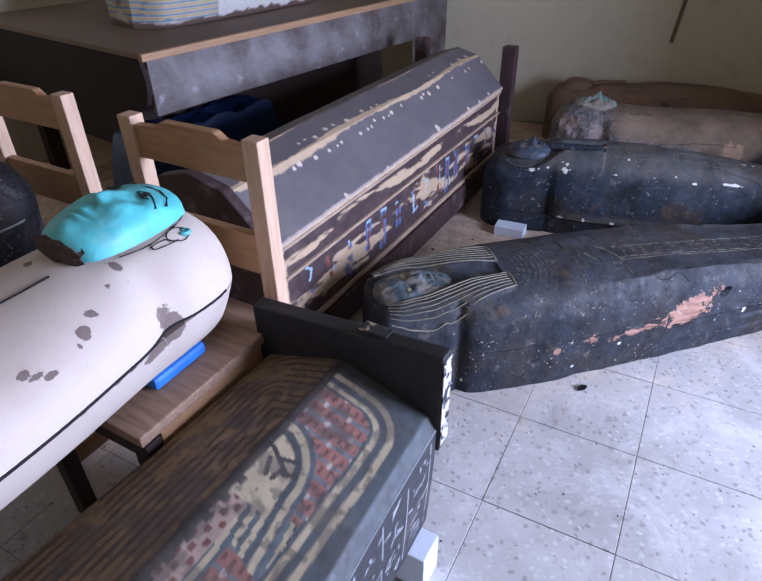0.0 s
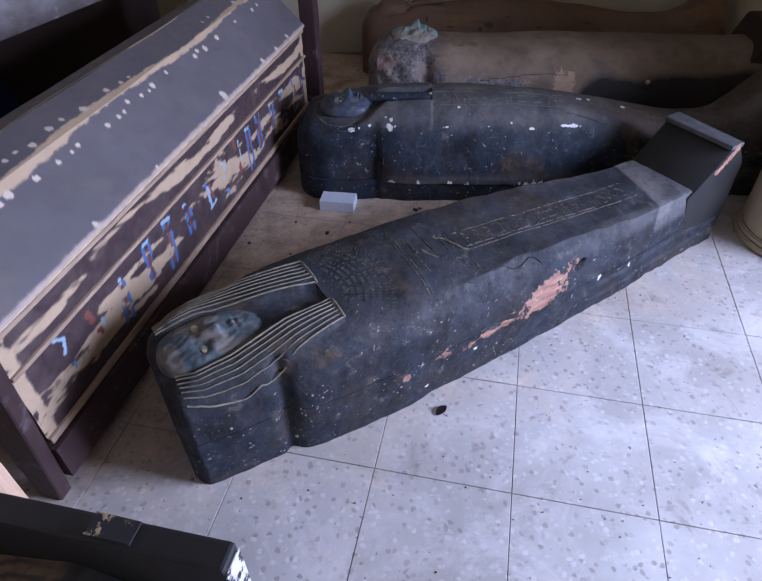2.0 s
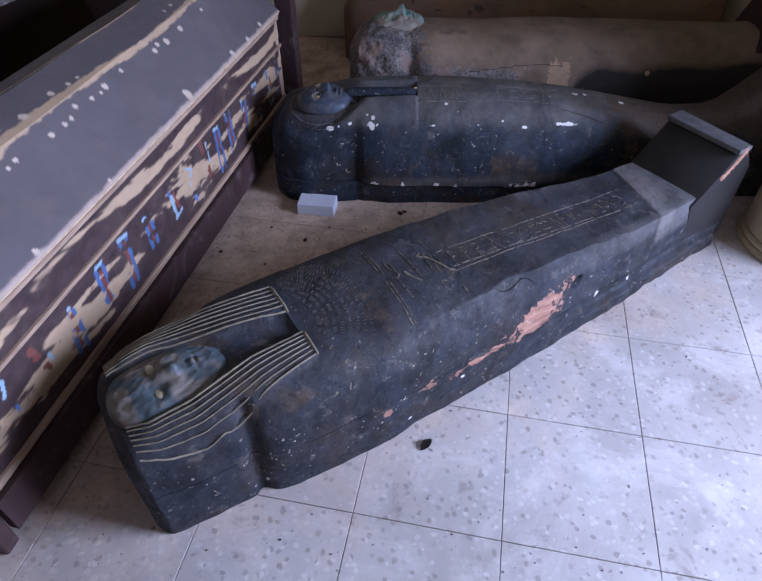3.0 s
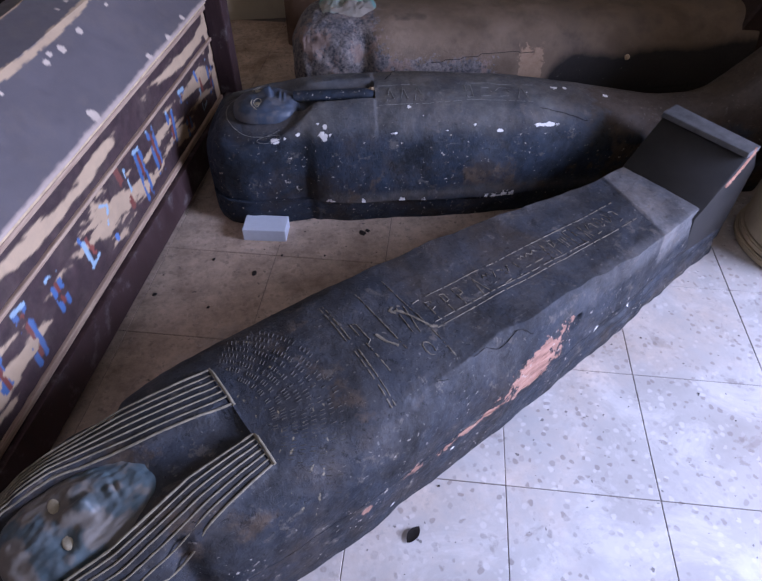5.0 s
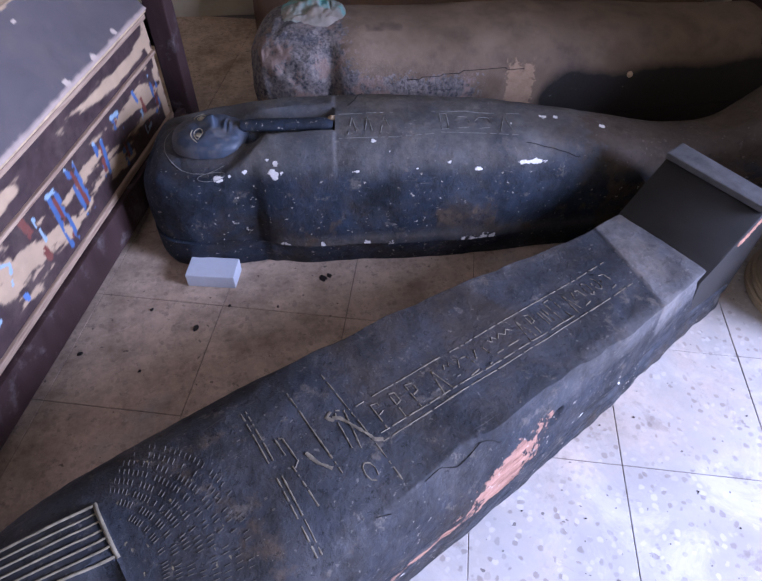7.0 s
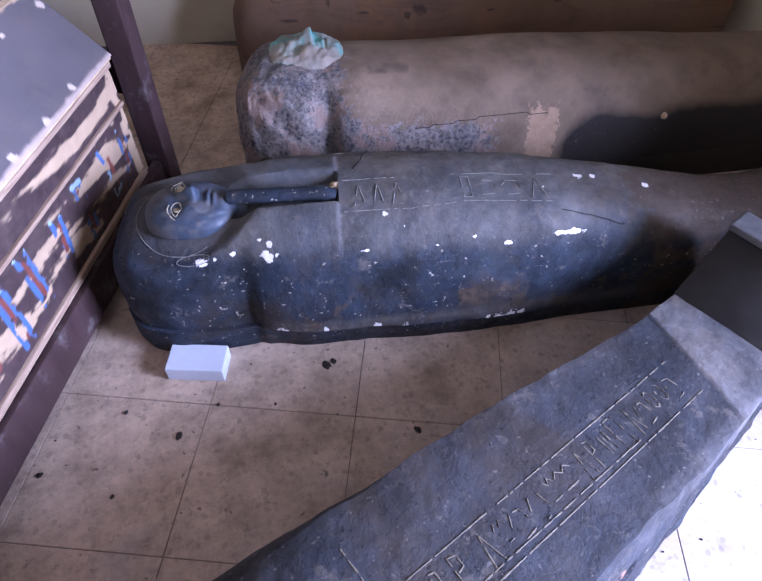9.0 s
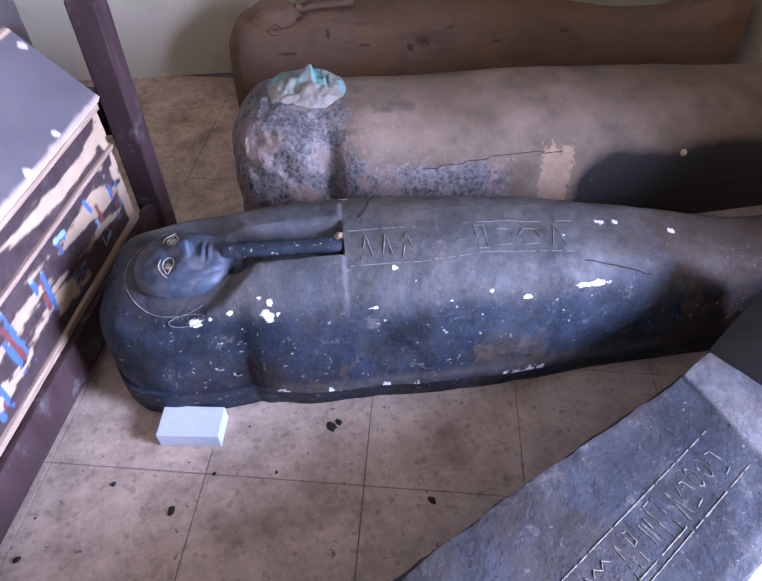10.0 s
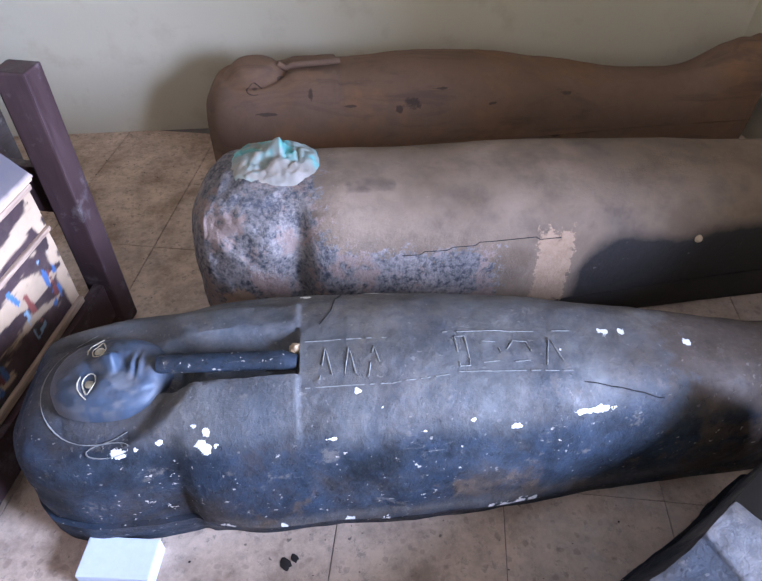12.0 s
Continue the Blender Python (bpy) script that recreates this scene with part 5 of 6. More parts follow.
other = copy_thing(first, UNIT @ pose(-0.69, 0.35, 0) @ pose(-0.053, 1.384, 0, 0, 0, -23.6) @ pose(-0.48, 0, 0) @ Matrix.Scale(1 / SIZE, 4))
tagged(other, "bare pale wooden high-backed chair under a dark coffin")

ob = part("seat_pad", box(-0.12, 0.05, -0.115, 0.12, 0, 0.036, 0.012), M_BLUE)
ob.matrix_world = UNIT @ pose(-0.325, 1.205, 0.606, 0, 0, 67)
tagged(ob, "bright blue plastic pad lying on the chair seat", "pad")


# ---- white coffin on the chair ----
def white_coat():
    k = Mat("white_plaster_coat", 0.78, 0, 0.3)
    n1, n2 = k.noise(5, 5), k.noise(32, 6, 0.7)
    c = k.mix(n1, (0.48, 0.39, 0.325), (0.575, 0.48, 0.405))
    c = k.mix(k.math("MULTIPLY", k.ramp(k.noise(3.5, 6, 0.7), 0.50, 0.68), 0.45), c, (0.40, 0.295, 0.235))
    f = k.ramp(k.math("ADD", k.attr("chip"), k.ramp(n2, 0.3, 0.7, -0.35, 0.35)), 0.45, 0.52)
    c = k.mix(f, c, k.mix(n2, (0.11, 0.075, 0.065), (0.24, 0.18, 0.155)))
    sp = k.ramp(k.noise(60, 2), 0.74, 0.76)
    c = k.mix(k.math("MULTIPLY", sp, 0.6), c, (0.3, 0.25, 0.22))
    h = k.math("SUBTRACT", k.math("ADD", n1, k.math("MULTIPLY", n2, 0.25)), k.math("MULTIPLY", f, 0.6))
    return k.done(c, h, 0.3, 0.006)


M_WCOAT = white_coat()
WROOT = pose(-0.256, 1.405, 0.643, 0, 0, 247)


def chair_coffin(m, material, label, white):
    root = thing("white_coffin" if white else "dark_coffin", m, label, "coffin")
    L = 1.95
    width = curve([0, 0.05, 0.13, 0.22, 0.32, 0.42, 0.6, 0.9, 1.3, L], [0.10, 0.165, 0.205, 0.212, 0.213, 0.225, 0.245, 0.25, 0.22, 0.16])
    top = curve([0, 0.05, 0.13, 0.3, 0.5, 0.9, 1.4, L], [0.24, 0.30, 0.325, 0.32, 0.305, 0.30, 0.28, 0.27])
    rim = curve([0, 1, L], [0.16, 0.16, 0.15])
    lid, case = coffin_grids(L, width, top, rim, 0.0, 2.25, 0.55, 0.007, 110, (0.12, 0.05))

    def shape(p):
        x, y, z = p.T
        p[:, 1] -= np.sign(y) * 0.018 * np.exp(-((x - 0.30) / 0.05) ** 2) * smoothstep(np.abs(y), 0.1, 0.18)
        p[:, 2] += (vnoise(p, 5, 3) - 0.5) * 0.01 * smoothstep(z, 0.16, 0.24)
        return p

    def paints(p):
        x, y, z = p.T
        rag = vnoise(p, 34, 3) - 0.5
        f = chips(p, ((0.325, 0.085, 0.014, 0.03), (0.375, 0.125, 0.014, 0.019), (0.435, 0.16, 0.021, 0.019), (0.475, 0.19, 0.018, 0.018), (0.50, 0.215, 0.008, 0.013),
                      (0.60, 0.19, 0.012, 0.009), (0.565, 0.235, 0.016, 0.009), (0.585, 0.215, 0.014, 0.007), (0.47, 0.10, 0.007, 0.01), (0.4, -0.05, 0.01, 0.014)), 0.27, rag)
        f = np.maximum(f, np.clip(1.3 - np.hypot((x - 0.30) / 0.035, (z - 0.165) / 0.055), 0, 1) * (y > 0.1))
        f = np.maximum(f, np.clip(1.2 - np.hypot((x - 0.36) / 0.05, (z - 0.14) / 0.03), 0, 1) * (y > 0.1))
        return {"chip": f}

    lid_ob = shell("lid", lid, material, root, shape, paints)
    shell("case", case, material, root, None, paints)
    for s in (-1, 1):
        pts = [(float(x), s * (float(width(x)) + 0.0005 - 0.018 * math.exp(-((x - 0.30) / 0.05) ** 2)), 0.1595 - 0.005 * max(0, x - 1)) for x in np.linspace(0.13, L - 0.06, 70)]
        part("seam", tube(pts, 0.0035, 6), M_CRACK if white else M_GREYLINE, root, "dark open joint between lid and case")
    if white:
        fc = face(root, (0.222, 0.0, 0.352), (0.158, 0.108, 0.074), (0.07, 0.40, 0.41), False, 0.16, 0.3, 0.0, False, 0.26)
        r = Relief(fc, 0.008)
        ex, ey = 0.165, 0.047
        lines = [[(ex - 0.035, ey + s * 0 - 0.03), (ex - 0.042, ey), (ex - 0.034, ey + 0.03), (ex - 0.01, ey + 0.05)], [(ex, ey - 0.02), (ex - 0.014, ey), (ex - 0.004, ey + 0.022), (ex + 0.015, ey + 0.046)],
                 [(ex, ey - 0.02), (ex + 0.008, ey), (ex + 0.004, ey + 0.02)]]
        lines += [[(x, -y) for x, y in q] for q in lines]
        ribbons("eye_line", lines, r, 0.0028, M_CRACK, fc, 0.0015, "black painted brow and eye lines", 0.008)
        for s in (-1, 1):
            e = bmesh.new()
            bmesh.ops.create_uvsphere(e, u_segments=12, v_segments=8, radius=1)
            bmesh.ops.transform(e, matrix=Matrix.Translation((ex - 0.003, s * ey, r.at(ex - 0.003, s * ey) - 0.001)) @ Matrix.Diagonal((0.007, 0.011, 0.004, 1)), verts=e.verts)
            part("eye", e, M_BLACK, fc, "black painted eye", 180)
        rl = Relief(lid_ob, 0.008)
        border = [(0.215 + 0.16 * math.cos(t), 0.112 * math.sin(t)) for t in np.linspace(1.0, 5.28, 40)]
        ear = [(0.165 + 0.028 * math.cos(t), 0.125 + 0.018 * math.sin(t)) for t in np.linspace(0, 6.28, 16)] + [(0.2, 0.118), (0.235, 0.116), (0.238, 0.128), (0.2, 0.135), (0.175, 0.138)]
        ribbons("face_outline", [border, ear, [(x, -y) for x, y in ear]], rl, 0.0024, M_CRACK, root, 0.003, "dark outline of face and ears", 0.01)
        e = tube([(0.145 + 0.01 * math.cos(t), 0.127 + 0.008 * math.sin(t), rl.at(0.16, 0.125) - 0.001) for t in np.linspace(0, 5, 10)], 0.006, 6)
        part("ear", e, M_TURQ, root, "turquoise painted ear", 60)
        # broken stump where the beard was
        b = bmesh.new()
        bmesh.ops.create_icosphere(b, subdivisions=3, radius=1)
        for v in b.verts:
            v.co *= 1 + 0.35 * (noise.noise(v.co * 3.1) + 0.4 * noise.noise(v.co * 8))
            v.co = Vector((0.366 + v.co.x * 0.016, v.co.y * 0.07, 0.334 + v.co.z * 0.028))
        part("broken_chin", b, M_STUMP, root, "dark broken wood where the beard was", 40)
        part("lappet_line", tube([(0.42 + 0.03 * i, 0.03 - 0.003 * i, rl.at(0.42 + 0.03 * i, 0.03) + 0.0) for i in range(12)], 0.003, 5), M_CRACK, root)
    else:
        rl = Relief(lid_ob, 0.008)
        lines = [[(0.05 + 0.02 * i + 0.03 * k, 0.2 * math.sin((i - 6) / 6 * 1.35)) for i in range(13)] for k in range(7)]
        ribbons("stripe", lines, rl, 0.004, M_GREYLINE, root, 0.002, "worn grey stripes", 0.015, 9, 0.15)


M_TURQ = plain("turquoise_paint", (0.08, 0.36, 0.38), 0.55, 0.2, 30)
M_STUMP = plain("broken_wood", (0.05, 0.025, 0.018), 0.85, 0.5, 50)
M_GREYLINE = plain("grey_line", (0.22, 0.21, 0.20), 0.7, 0.4, 50)
M_BLACKCOAT = black_resin("dark_coffin_resin", (0.012, 0.012, 0.015), (0.10, 0.095, 0.09), 0.4)
chair_coffin(WROOT, M_WCOAT, "white plastered body coffin with turquoise face, resting on a chair", True)
chair_coffin(pose(-0.74, 0.35, -0.02) @ WROOT, M_BLACKCOAT, "dark body coffin with worn grey stripes on a chair", False)


# ---- painted coffin in the foreground ----
def band_paint(p):
    """Nested cream and blue bands round the foot, red lattice blocks and a pale figure panel; the other slope is brown and ochre."""
    x, y, z = p.T
    fine, mid = vnoise(p, 45, 3), vnoise(p, 12, 3)
    xi, yi = x - 0.025, 0.235 - np.abs(y)
    rad = 0.13
    cx, cy = np.clip(rad - xi, 0, None), np.clip(rad - yi, 0, None)
    r = np.where((xi < rad) & (yi < rad), rad - np.hypot(cx, cy), np.minimum(xi, yi)) + (mid - 0.5) * 0.008
    cream, blue, red, dark = np.array((0.42, 0.34, 0.22)), np.array((0.085, 0.10, 0.108)), np.array((0.28, 0.11, 0.082)), np.array((0.04, 0.033, 0.03))
    col = np.tile(blue * 0.8, (len(p), 1))
    for a, b in ((0.018, 0.034), (0.052, 0.066)):
        col = paint_mix(col, smoothstep(r, a - 0.002, a + 0.002) * smoothstep(b - r, -0.002, 0.002), cream)
    inner = r > 0.074
    ay = np.abs(y)
    wob = (mid - 0.5) * 0.006
    # red blocks in rows, with thin grey rules and pale roundels
    rows = np.sin((x + wob) * 150)
    redt = np.where((rows > 0.72)[:, None], (0.16, 0.16, 0.17), red * np.array((1.0, 1.15, 1.2)))
    redt = np.where(((rows < -0.3) & (np.sin(ay * 320 + np.floor(x / 0.042) * 2) > 0.5))[:, None], (0.15, 0.06, 0.055), redt)
    redt = paint_mix(redt, smoothstep(np.sin(x * 75 + 0.6) * np.sin(ay * 105), 0.78, 0.86), (0.45, 0.36, 0.32))
    col = paint_mix(col, inner * 1.0, redt)
    # pale panel by the ridge with arched bands round it, running on as long stripes
    d = np.where(x < 0.37, np.hypot((x - 0.37) * 0.85, (ay - 0.015) * 1.12), (ay - 0.015) * 1.12 - 0.16 * (x - 0.37) * (x < 0.55) - 0.0288 * (x >= 0.55)) + wob
    for lo, hi, tone in ((0.088, 0.104, blue * 0.7), (0.104, 0.120, cream), (0.120, 0.132, blue)):
        col = paint_mix(col, inner * smoothstep(d, lo - 0.002, lo + 0.002) * smoothstep(hi - d, -0.002, 0.002), tone)
    strip = (x > 0.41) & inner
    band = ((d - 0.02) * 34) % 1
    tone = np.where((band < 0.40)[:, None], cream * 0.9, np.where((band < 0.48)[:, None], dark, blue * 1.2))
    col = paint_mix(col, strip * smoothstep(d, 0.126, 0.13), tone)
    col = paint_mix(col, strip * smoothstep(0.09 - d, -0.002, 0.002), np.where((((d * 40) % 1) < 0.5)[:, None], cream, blue))
    pan = smoothstep(0.088 - d + (fine - 0.5) * 0.006, -0.002, 0.002) * (x < 0.43)
    col = paint_mix(col, pan, cream * 1.12)
    s2 = np.stack([x, ay], 1)
    for a, b in (((0.30, 0.02), (0.335, 0.075)), ((0.315, 0.045), (0.30, 0.08)), ((0.33, 0.065), (0.36, 0.06)), ((0.325, 0.03), (0.36, 0.045)), ((0.34, 0.075), (0.325, 0.095))):
        col = paint_mix(col, smoothstep(stroke(a, b, s2, 0.005), 0.3, 0.6) * (y > 0), dark)
    blk = (np.abs(x - 0.60 - 0.4 * (ay - 0.1)) < 0.085) & (np.abs(ay - 0.135) < 0.055)
    col = paint_mix(col, blk * 1.0, redt * 0.85)
    col = paint_mix(col, (np.hypot(x - 0.60, ay - 0.13) < 0.013) * 1.0, (0.5, 0.44, 0.38))
    dots = (x > 0.43) & (ay > 0.012) & (ay < 0.058)
    col = paint_mix(col, dots * 1.0, (0.36, 0.25, 0.20))
    col = paint_mix(col, dots * smoothstep(np.sin(x * 150) * np.sin(ay * 210 + 1), 0.25, 0.45), red * 0.55)
    col = paint_mix(col, (x > 0.38) * smoothstep(np.sin(x * 130), 0.1, 0.3) * smoothstep(0.026 - ay, 0, 0.003), dark * 1.4)
    # ridge
    col = paint_mix(col, smoothstep(0.014 - np.abs(y) + (fine - 0.5) * 0.012, -0.003, 0.003), dark)
    # the other slope
    o = y < -0.012
    rule = smoothstep(np.sin(r * 260 + (mid - 0.5) * 0.6), 0.1, 0.45)
    ocol = paint_mix(np.tile(np.array((0.20, 0.125, 0.058)), (len(p), 1)), rule * smoothstep(mid, 0.25, 0.4), (0.06, 0.038, 0.024))
    fl = smoothstep(np.sin(x * 52 + np.sin(y * 50) * 2) * np.sin(y * 70), 0.45, 0.65) * (r > 0.10) * (x < 0.4)
    ocol = paint_mix(ocol, fl, (0.26, 0.16, 0.08))
    ocol = paint_mix(ocol, smoothstep(mid, 0.5, 0.7) * 0.6, (0.05, 0.033, 0.022))
    col = np.where(o[:, None], ocol, col)
    worn = np.maximum(smoothstep(vnoise(p + 9, 16, 4), 0.56, 0.66), smoothstep(vnoise(p + 1, 55, 3), 0.60, 0.68))
    col = paint_mix(col, worn * 0.6, (0.06, 0.05, 0.045))
    return {"paint": np.clip(col * (0.5 + 0.5 * fine)[:, None], 0, 1)}


def side_sign_paint(p):
    x, y, z = p.T
    col = np.tile(np.array((0.022, 0.022, 0.026)), (len(p), 1))
    s = np.stack([x, z], 1)
    f = np.zeros(len(p))
    rnd = random.Random(21)
    for cell in range(15):
        cx = 0.03 + cell * 0.125
        f = np.maximum(f, stroke((cx, 0.03), (cx, 0.34), s, 0.0028))
        for row in range(6):
            zc = 0.06 + row * 0.05
            for _ in range(3):
                a = (cx + rnd.uniform(0.015, 0.1), zc + rnd.uniform(-0.02, 0.02))
                f = np.maximum(f, stroke(a, (a[0] + rnd.uniform(-0.035, 0.035), a[1] + rnd.uniform(-0.025, 0.025)), s, 0.0032))
    f *= (y > 0) * smoothstep(vnoise(p, 30, 2), 0.28, 0.42)
    f = np.maximum(f, (y > 0) * stroke((0, 0.365), (1.9, 0.365), s, 0.003) * 0.8)
    return {"paint": np.clip(paint_mix(col, smoothstep(f, 0.35, 0.7), (0.30, 0.32, 0.34)) * (0.7 + 0.6 * vnoise(p, 20, 3))[:, None], 0, 1)}


PROOT = pose(0.155, 1.19, 0.14, 0, 0, 66.4 + 180)


def painted_coffin():
    root = thing("painted_coffin", PROOT, "brightly banded painted coffin with black foot board on white bars", "coffin")
    L = 1.85
    width = curve([0, 0.3, 0.8, 1.3, L], [0.262, 0.272, 0.30, 0.30, 0.2])
    n = 150
    xs = np.linspace(0.001, L, 460)
    t = np.linspace(-1, 1, n)
    ridge = 0.085 - 0.0 * xs
    z = 0.395 + ridge[:, None] * (1 - np.sqrt(t[None] ** 2 + 0.0009)) - 0.03 * smoothstep(np.abs(t), 0.9, 1.0)[None]
    g = np.stack([np.repeat(xs[:, None], n, 1), width(xs)[:, None] * t[None], z], -1)
    g[:, :, 2] += (vnoise(g.reshape(-1, 3), 8, 3).reshape(g.shape[:2]) - 0.5) * 0.006
    e = g[-1:].copy()
    e[:, :, 1:] *= np.array([0.02, 1.0])
    shell("lid", np.concatenate([g, e], 0), M_PAINT, root, None, band_paint, "gabled lid with cream, blue and red painted bands")
    rows = 70
    zz = np.linspace(0, 0.366, rows)
    bulge = 0.93 + 0.07 * np.sin(zz / 0.366 * math.pi * 0.5)
    near = np.stack([np.repeat(xs[:, None], rows, 1), -width(xs)[:, None] * bulge[None], np.repeat(zz[None], 460, 0)], -1)
    far = near[:, ::-1] * np.array([1, -1, 1])
    case = np.concatenate([far, near, far[:, :1]], 1)
    caps = []
    for k in (0, -1):
        e = case[k:k + 1].copy() if k == 0 else case[-1:].copy()
        e[:, :, 1] *= 0.02
        caps.append(e)
    shell("case", np.concatenate([caps[0], case, caps[1]], 0), M_PAINT, root, None, side_sign_paint, "black side with white painted picture-signs")
    bm = box(-0.045, 0, -0.275, 0.27, 0.29, 0.6, 0.006)
    for v in bm.verts:
        if v.co.z > 0.4:
            v.co.z += -0.035 * (v.co.y < 0) - 0.01
    fb = part("foot_board", bm, M_BLACK, root, "thick black foot board with chipped edge")
    part("bared_edge", box(-0.044, -0.001, 0.2705, 0.2735, 0.31, 0.575, 0.001), M_CHIPPED, fb, "chipped white plaster along the edge")
    part("bared_spot", box(-0.04, -0.004, 0.05, 0.125, 0.5895, 0.5925, 0.001), M_CHIPTAN, fb, "chipped tan spot on the top edge")


def chipped(name, pale, lo):
    k = Mat(name, 0.75)
    f = k.ramp(k.noise(34, 6, 0.7), lo, lo + 0.05)
    return k.done(k.mix(f, (0.014, 0.012, 0.012), k.mix(k.noise(60, 4), tuple(v * 0.7 for v in pale), pale)), f, 0.4, 0.003)


M_CHIPPED, M_CHIPTAN = chipped("chipped_white", (0.6, 0.57, 0.54), 0.46), chipped("chipped_tan", (0.42, 0.30, 0.17), 0.53)
painted_coffin()
for x in (0.07, 1.5):
    ob = part("support_bar", box(-0.045, 0.045, -0.28, 0.295, 0, 0.138, 0.004), M_FOAM)
    ob.matrix_world = UNIT @ PROOT @ pose(x, 0, -0.14)
    tagged(ob, "white painted wooden bar under the painted coffin", "support bar", "support bars")


# ---- large table behind, with things on and under it ----
def table():
    root = thing("long_table", pose(-0.963, 2.742, 0, 0, 0, 58), "long dark wooden table with scuffed apron and pale edge", "table")
    part("top", box(-0.03, 1.55, 0.012, 1.75, 0.975, 1.0, 0.003), M_TABLETOP, root)
    part("top_extension", box(1.552, 2.5, 0.012, 0.4, 0.975, 1.0, 0.003), M_TABLETOP, root)
    # added dark panel, no known table part: stands in for the shade underneath
    part("shade_panel", box(0.05, 2.18, 0.36, 0.38, 0.0, 0.973, 0.003), M_DARKWOOD, root)
    part("edge_strip", box(-0.03, 2.5, -0.02, 0.011, 0.968, 1.001, 0.004), M_EDGE, root, "pale bare wood edge strip")
    part("apron", box(0.0, 2.2, 0.0, 0.028, 0.715, 0.966, 0.004), M_TABLEWOOD, root, "grey scuffed apron board")
    prof = [(-0.012, 0.972), (-0.012, 0.95), (0.0, 0.93), (0.008, 0.88), (0.0, 0.82), (-0.03, 0.765), (-0.09, 0.73), (-0.15, 0.715), (-0.15, 0.50), (-1.74, 0.50), (-1.74, 0.972)]
    part("end_board", prism([(-x, z) for x, z in prof], 0.028, 0.002, pose(-0.002, 0, 0, 0, 0, 90)), M_ENDBOARD, root, "dark end board with a curved corner")
    part("end_panel", box(2.202, 2.5, 0.0, 0.06, 0, 0.966, 0.004), M_TABLEWOOD, root)
    for x, y in ((0.12, 1.6), (1.4, 1.6)):
        part("leg", box(x, x + 0.09, y, y + 0.09, 0, 0.974, 0.005), M_DARKWOOD, root)


M_ENDBOARD = wood("dull_dark_wood", (0.014, 0.008, 0.006), (0.034, 0.019, 0.013), 0.85)
M_TABLETOP = wood("table_top_wood", (0.10, 0.06, 0.036), (0.19, 0.125, 0.08), 0.6)
M_EDGE = wood("edge_wood", (0.30, 0.16, 0.08), (0.48, 0.29, 0.16), 0.55, (1.2, 20, 20))
table()


def table_coffin():
    root = thing("striped_coffin", pose(-1.36, 3.36, 1.001, 0, 0, 56), "painted coffin with blue and ochre stripes on the table", "coffin")
    L = 1.3
    width = curve([0, 0.08, 0.2, 0.5, 1.0, L], [0.17, 0.26, 0.30, 0.31, 0.29, 0.25])
    top = curve([0, 0.1, 0.4, L], [0.36, 0.42, 0.44, 0.4])
    rim = curve([0, L], [0.18, 0.18])
    lid, case = coffin_grids(L, width, top, rim, 0.0, 2.6, 0.85, 0.01, 60, (0.12, 0.05))

    def paints(p):
        x, y, z = p.T
        col = np.tile(np.array((0.42, 0.38, 0.32)), (len(p), 1))
        k = (z * 34 + 0.5 * (vnoise(p, 8, 2) - 0.5)) % 1
        col = paint_mix(col, ((k < 0.35) & (z > 0.025)) * 1.0, (0.12, 0.20, 0.30))
        col = paint_mix(col, ((k > 0.5) & (k < 0.8) & (z > 0.025)) * 1.0, (0.45, 0.32, 0.12))
        col = paint_mix(col, (x > 0.42) * 1.0, (0.55, 0.52, 0.48))
        col = paint_mix(col, smoothstep(0.03 - z + 0.05 * (vnoise(p, 22, 3) - 0.5), 0, 0.008), (0.10, 0.06, 0.045))
        return {"paint": col}
    shell("lid", lid, M_PAINT, root, None, paints)
    shell("case", case, M_PAINT, root, None, paints)


table_coffin()


def blue_sheet():
    """A crumpled dark blue plastic sheet heaped under the table."""
    n = 60
    u, v = np.meshgrid(np.linspace(-1, 1, n), np.linspace(-1, 1, n), indexing="ij")
    r = np.maximum(np.abs(u), np.abs(v))
    h = 0.66 * smoothstep(1 - r, 0, 0.3)
    g = np.stack([0.35 + u * 0.6, 0.2 + v * 0.15, h], -1)
    q = g.reshape(-1, 3)
    d = (np.abs(vnoise(q, 6, 4) - 0.5) * 0.16).reshape(n, n) * smoothstep(h, 0, 0.2)
    g[:, :, 2] = np.maximum(0.002, h * 0.92 - d)
    ob = finish("plastic_sheet", sheet(g), M_BLUEBAG, None, "", 60)
    ob.matrix_world = UNIT @ pose(-0.963, 2.742, 0, 0, 0, 58)
    tagged(ob, "crumpled dark blue plastic sheet heaped under the table", "plastic sheet")


blue_sheet()

# ---- small things ----
ob = part("foam_block", box(-0.08, 0.08, -0.028, 0.06, 0, 0.052, 0.003), M_FOAM)
ob.matrix_world = UNIT @ pose(0.762, 3.025, 0, 0, 0, -19)
tagged(ob, "small white foam block beside the blue-black coffin", "foam block")

ob = part("wall_batten", box(-0.012, 0.012, -0.02, -0.001, 0, 1.0, 0.003), wood("batten_wood", (0.12, 0.07, 0.04), (0.22, 0.14, 0.08), 0.6, (12, 12, 1)))
ob.matrix_world = ROOM @ pose(0.745, Y1, 0.645, 0, 6, 0)
tagged(ob, "narrow brown wooden batten fixed to the wall", "batten")


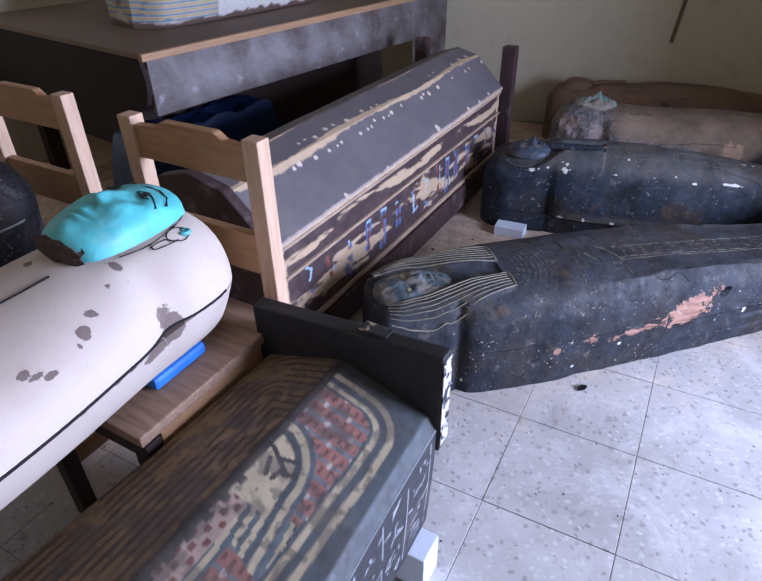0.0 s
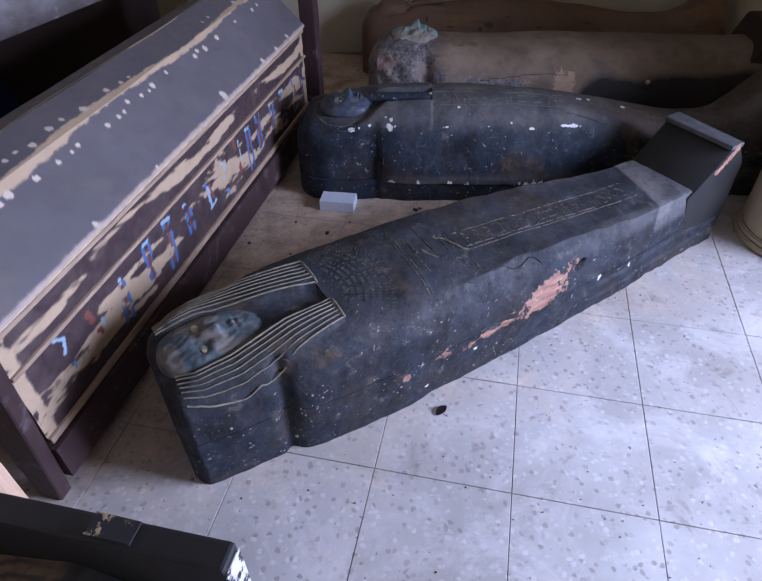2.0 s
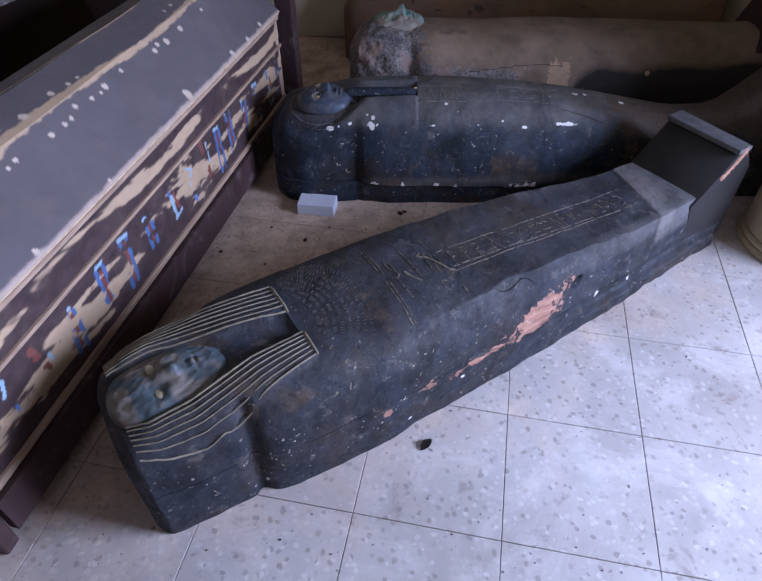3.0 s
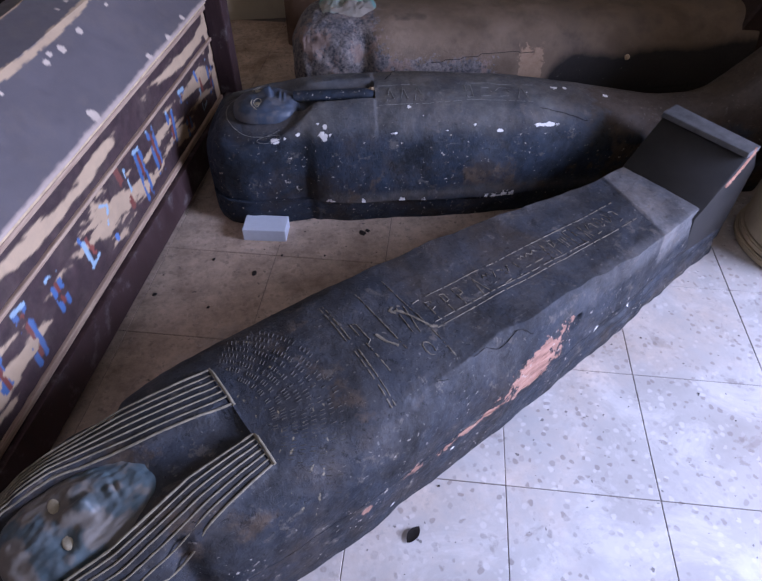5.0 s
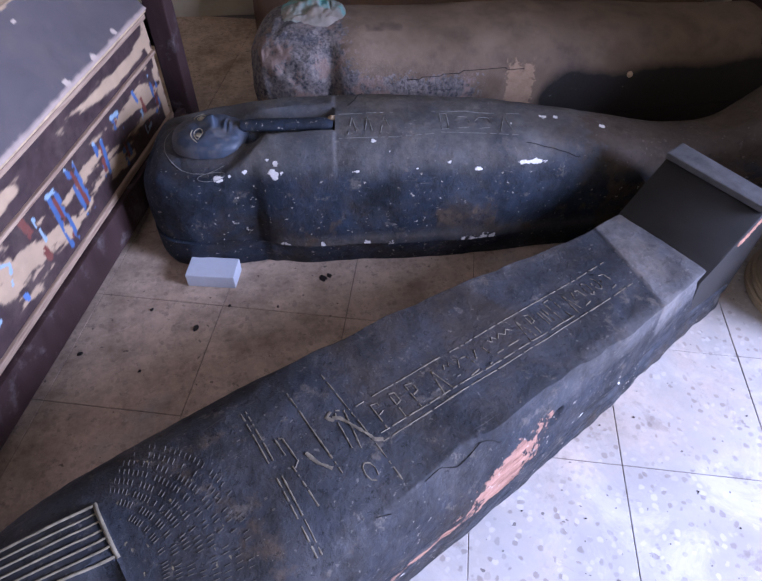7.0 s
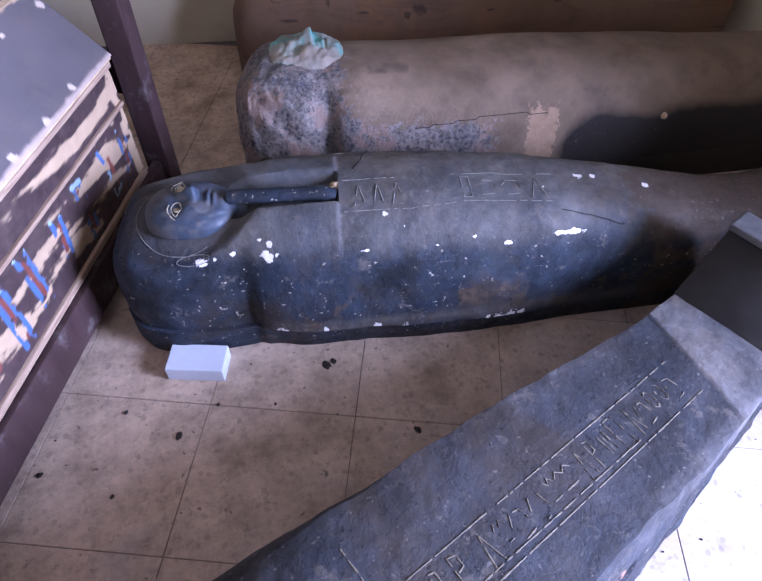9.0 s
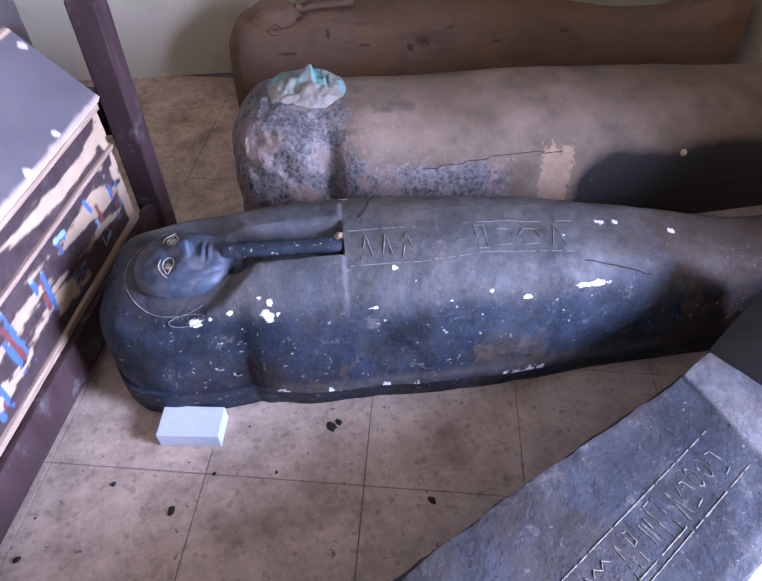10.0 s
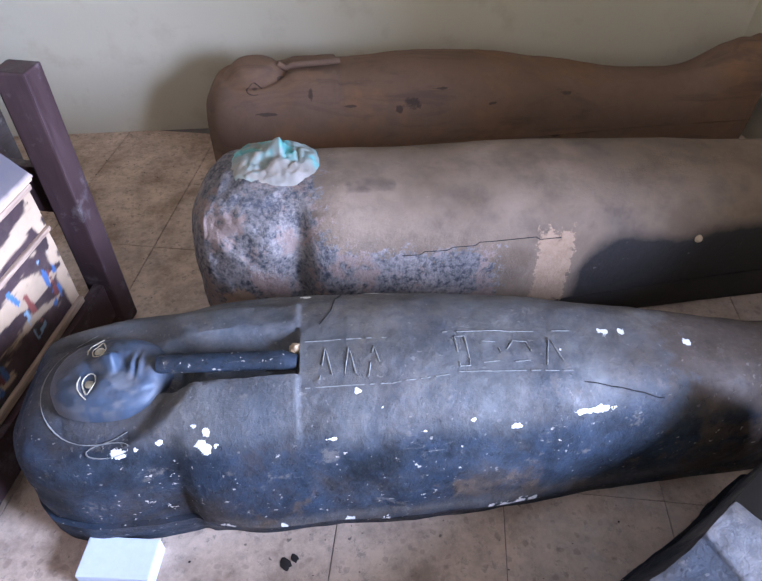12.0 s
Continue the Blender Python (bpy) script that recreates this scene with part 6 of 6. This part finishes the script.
def cream_box():
    """The rounded foot of a cream coffin standing on a stepped plinth."""
    root = thing("cream_pedestal", pose(2.69, 2.43, 0, 0, 0, 14), "rounded cream plaster pedestal with a stepped plinth", "pedestal")
    for name, r, z0, z1 in (("plinth", 0.252, 0.0, 0.028), ("plinth", 0.244, 0.029, 0.055), ("body", 0.236, 0.056, 0.5)):
        bm = bmesh.new()
        bmesh.ops.create_cone(bm, cap_ends=True, segments=48, radius1=r, radius2=r * (0.98 if name == "body" else 1), depth=z1 - z0, matrix=Matrix.Translation((0, 0, (z0 + z1) / 2)))
        bmesh.ops.bevel(bm, geom=[e for e in bm.edges if len(e.link_faces) == 2 and abs(e.link_faces[0].normal.z - e.link_faces[1].normal.z) > 0.5], offset=0.006, segments=2, affect="EDGES")
        part(name, bm, M_CREAM, root, "", 50)


cream_box()


def leaf():
    g = bmesh.new()
    rows = []
    for i in range(9):
        t = i / 8
        w = 0.013 * math.sin(math.pi * t) ** 0.8 + 0.0008
        rows.append([g.verts.new((0.05 * (t - 0.5), s * w, 0.003 + 0.004 * abs(s) * math.sin(3 * t) + 0.003 * t)) for s in (-1, 0, 1)])
    for a, b in zip(rows, rows[1:]):
        for k in (0, 1):
            g.faces.new((a[k], a[k + 1], b[k + 1], b[k]))
    bmesh.ops.solidify(g, geom=g.faces[:], thickness=0.0012)
    ob = part("dry_leaf", g, M_LEAF, None, "", 60)
    ob.matrix_world = UNIT @ pose(0.945, 1.812, 0.0005, 0, 0, 35)
    tagged(ob, "small dark dried leaf on the tiles", "leaf")


M_LEAF = plain("dry_leaf", (0.02, 0.013, 0.01), 0.7, 0.4, 60)
leaf()


def rubble(name, x, y, r, tall, material, label):
    b = bmesh.new()
    bmesh.ops.create_icosphere(b, subdivisions=2, radius=1)
    off = Vector((x * 7, y * 5, 0))
    for v in b.verts:
        v.co *= 1 + 0.45 * noise.noise(v.co * 1.6 + off)
        v.co = Vector((v.co.x * r, v.co.y * r * 0.7, max(0, tall * (0.4 + 0.6 * v.co.z))))
    ob = part(name, b, material, None, "", 60)
    ob.matrix_world = UNIT @ pose(x, y, 0, 0, 0, 90 * x)
    return tagged(ob, label, "crumb", "dark crumbs on the floor")


for x, y, r, t in ((0.69, 2.838, 0.012, 0.009), (0.349, 2.828, 0.009, 0.006), (1.115, 2.945, 0.016, 0.003), (1.137, 2.952, 0.011, 0.002), (1.298, 2.673, 0.011, 0.006), (0.80, 2.903, 0.006, 0.005),
                   (0.56, 2.95, 0.007, 0.005), (0.52, 2.72, 0.006, 0.004), (0.95, 2.86, 0.005, 0.004)):
    rubble("crumb", x, y, r, t, M_LEAF, "small dark crumb of dirt on the floor")

b = bmesh.new()
rnd = random.Random(8)
for _ in range(420):
    x, y = rnd.uniform(-0.2, 2.6), rnd.uniform(1.0, 4.9)
    r = rnd.uniform(0.0012, 0.0035)
    one = bmesh.new()
    bmesh.ops.create_icosphere(one, subdivisions=1, radius=1)
    bmesh.ops.transform(one, matrix=Matrix.Translation((x, y, r * 0.3)) @ Matrix.Diagonal((r, r * rnd.uniform(0.5, 1), r * 0.5, 1)), verts=one.verts)
    vs = [b.verts.new(v.co) for v in one.verts]
    one.verts.index_update()
    for f in one.faces:
        b.faces.new([vs[v.index] for v in f.verts])
    one.free()
ob = part("grit", b, M_LEAF)
ob.matrix_world = UNIT
tagged(ob, "fine dark grit scattered over the floor", "grit", kind="stuff")


# ---- floor tiles ----
def tiles():
    floor = part("floor", box(X0 - 0.3, X1 + 0.3, Y0 - 0.3, Y1 + 0.3, -0.055, -0.0035, 0), M_GROUT)
    floor.matrix_world = ROOM
    tagged(floor, "worn terrazzo tile floor, dusty and brown towards the wall", "floor", kind="structure")
    me = bpy.data.meshes.new("tile")
    bm = box(-0.1989, 0.1989, -0.1989, 0.1989, -0.03, 0.0, 0)
    bmesh.ops.bevel(bm, geom=[e for e in bm.edges if all(v.co.z > -0.01 for v in e.verts)], offset=0.0009, segments=1, affect="EDGES")
    bm.to_mesh(me)
    bm.free()
    me.materials.append(M_TILE)
    base = UNIT @ pose(1.221, 1.869, 0, 0, 0, -22.0) @ pose(0.2, 0.2, 0)
    inv = ROOM.inverted()
    for i in range(-17, 18):
        for j in range(-17, 18):
            m = base @ pose(0.4 * i, 0.4 * j, 0)
            q = inv @ m.translation
            if X0 - 0.15 < q.x < X1 + 0.15 and Y0 - 0.15 < q.y < Y1 + 0.15:
                ob = new("tile", me)
                ob.parent = floor
                ob.matrix_basis = inv @ m @ pose(0, 0, random.uniform(-0.0008, 0), random.uniform(-0.08, 0.08), random.uniform(-0.08, 0.08))


tiles()
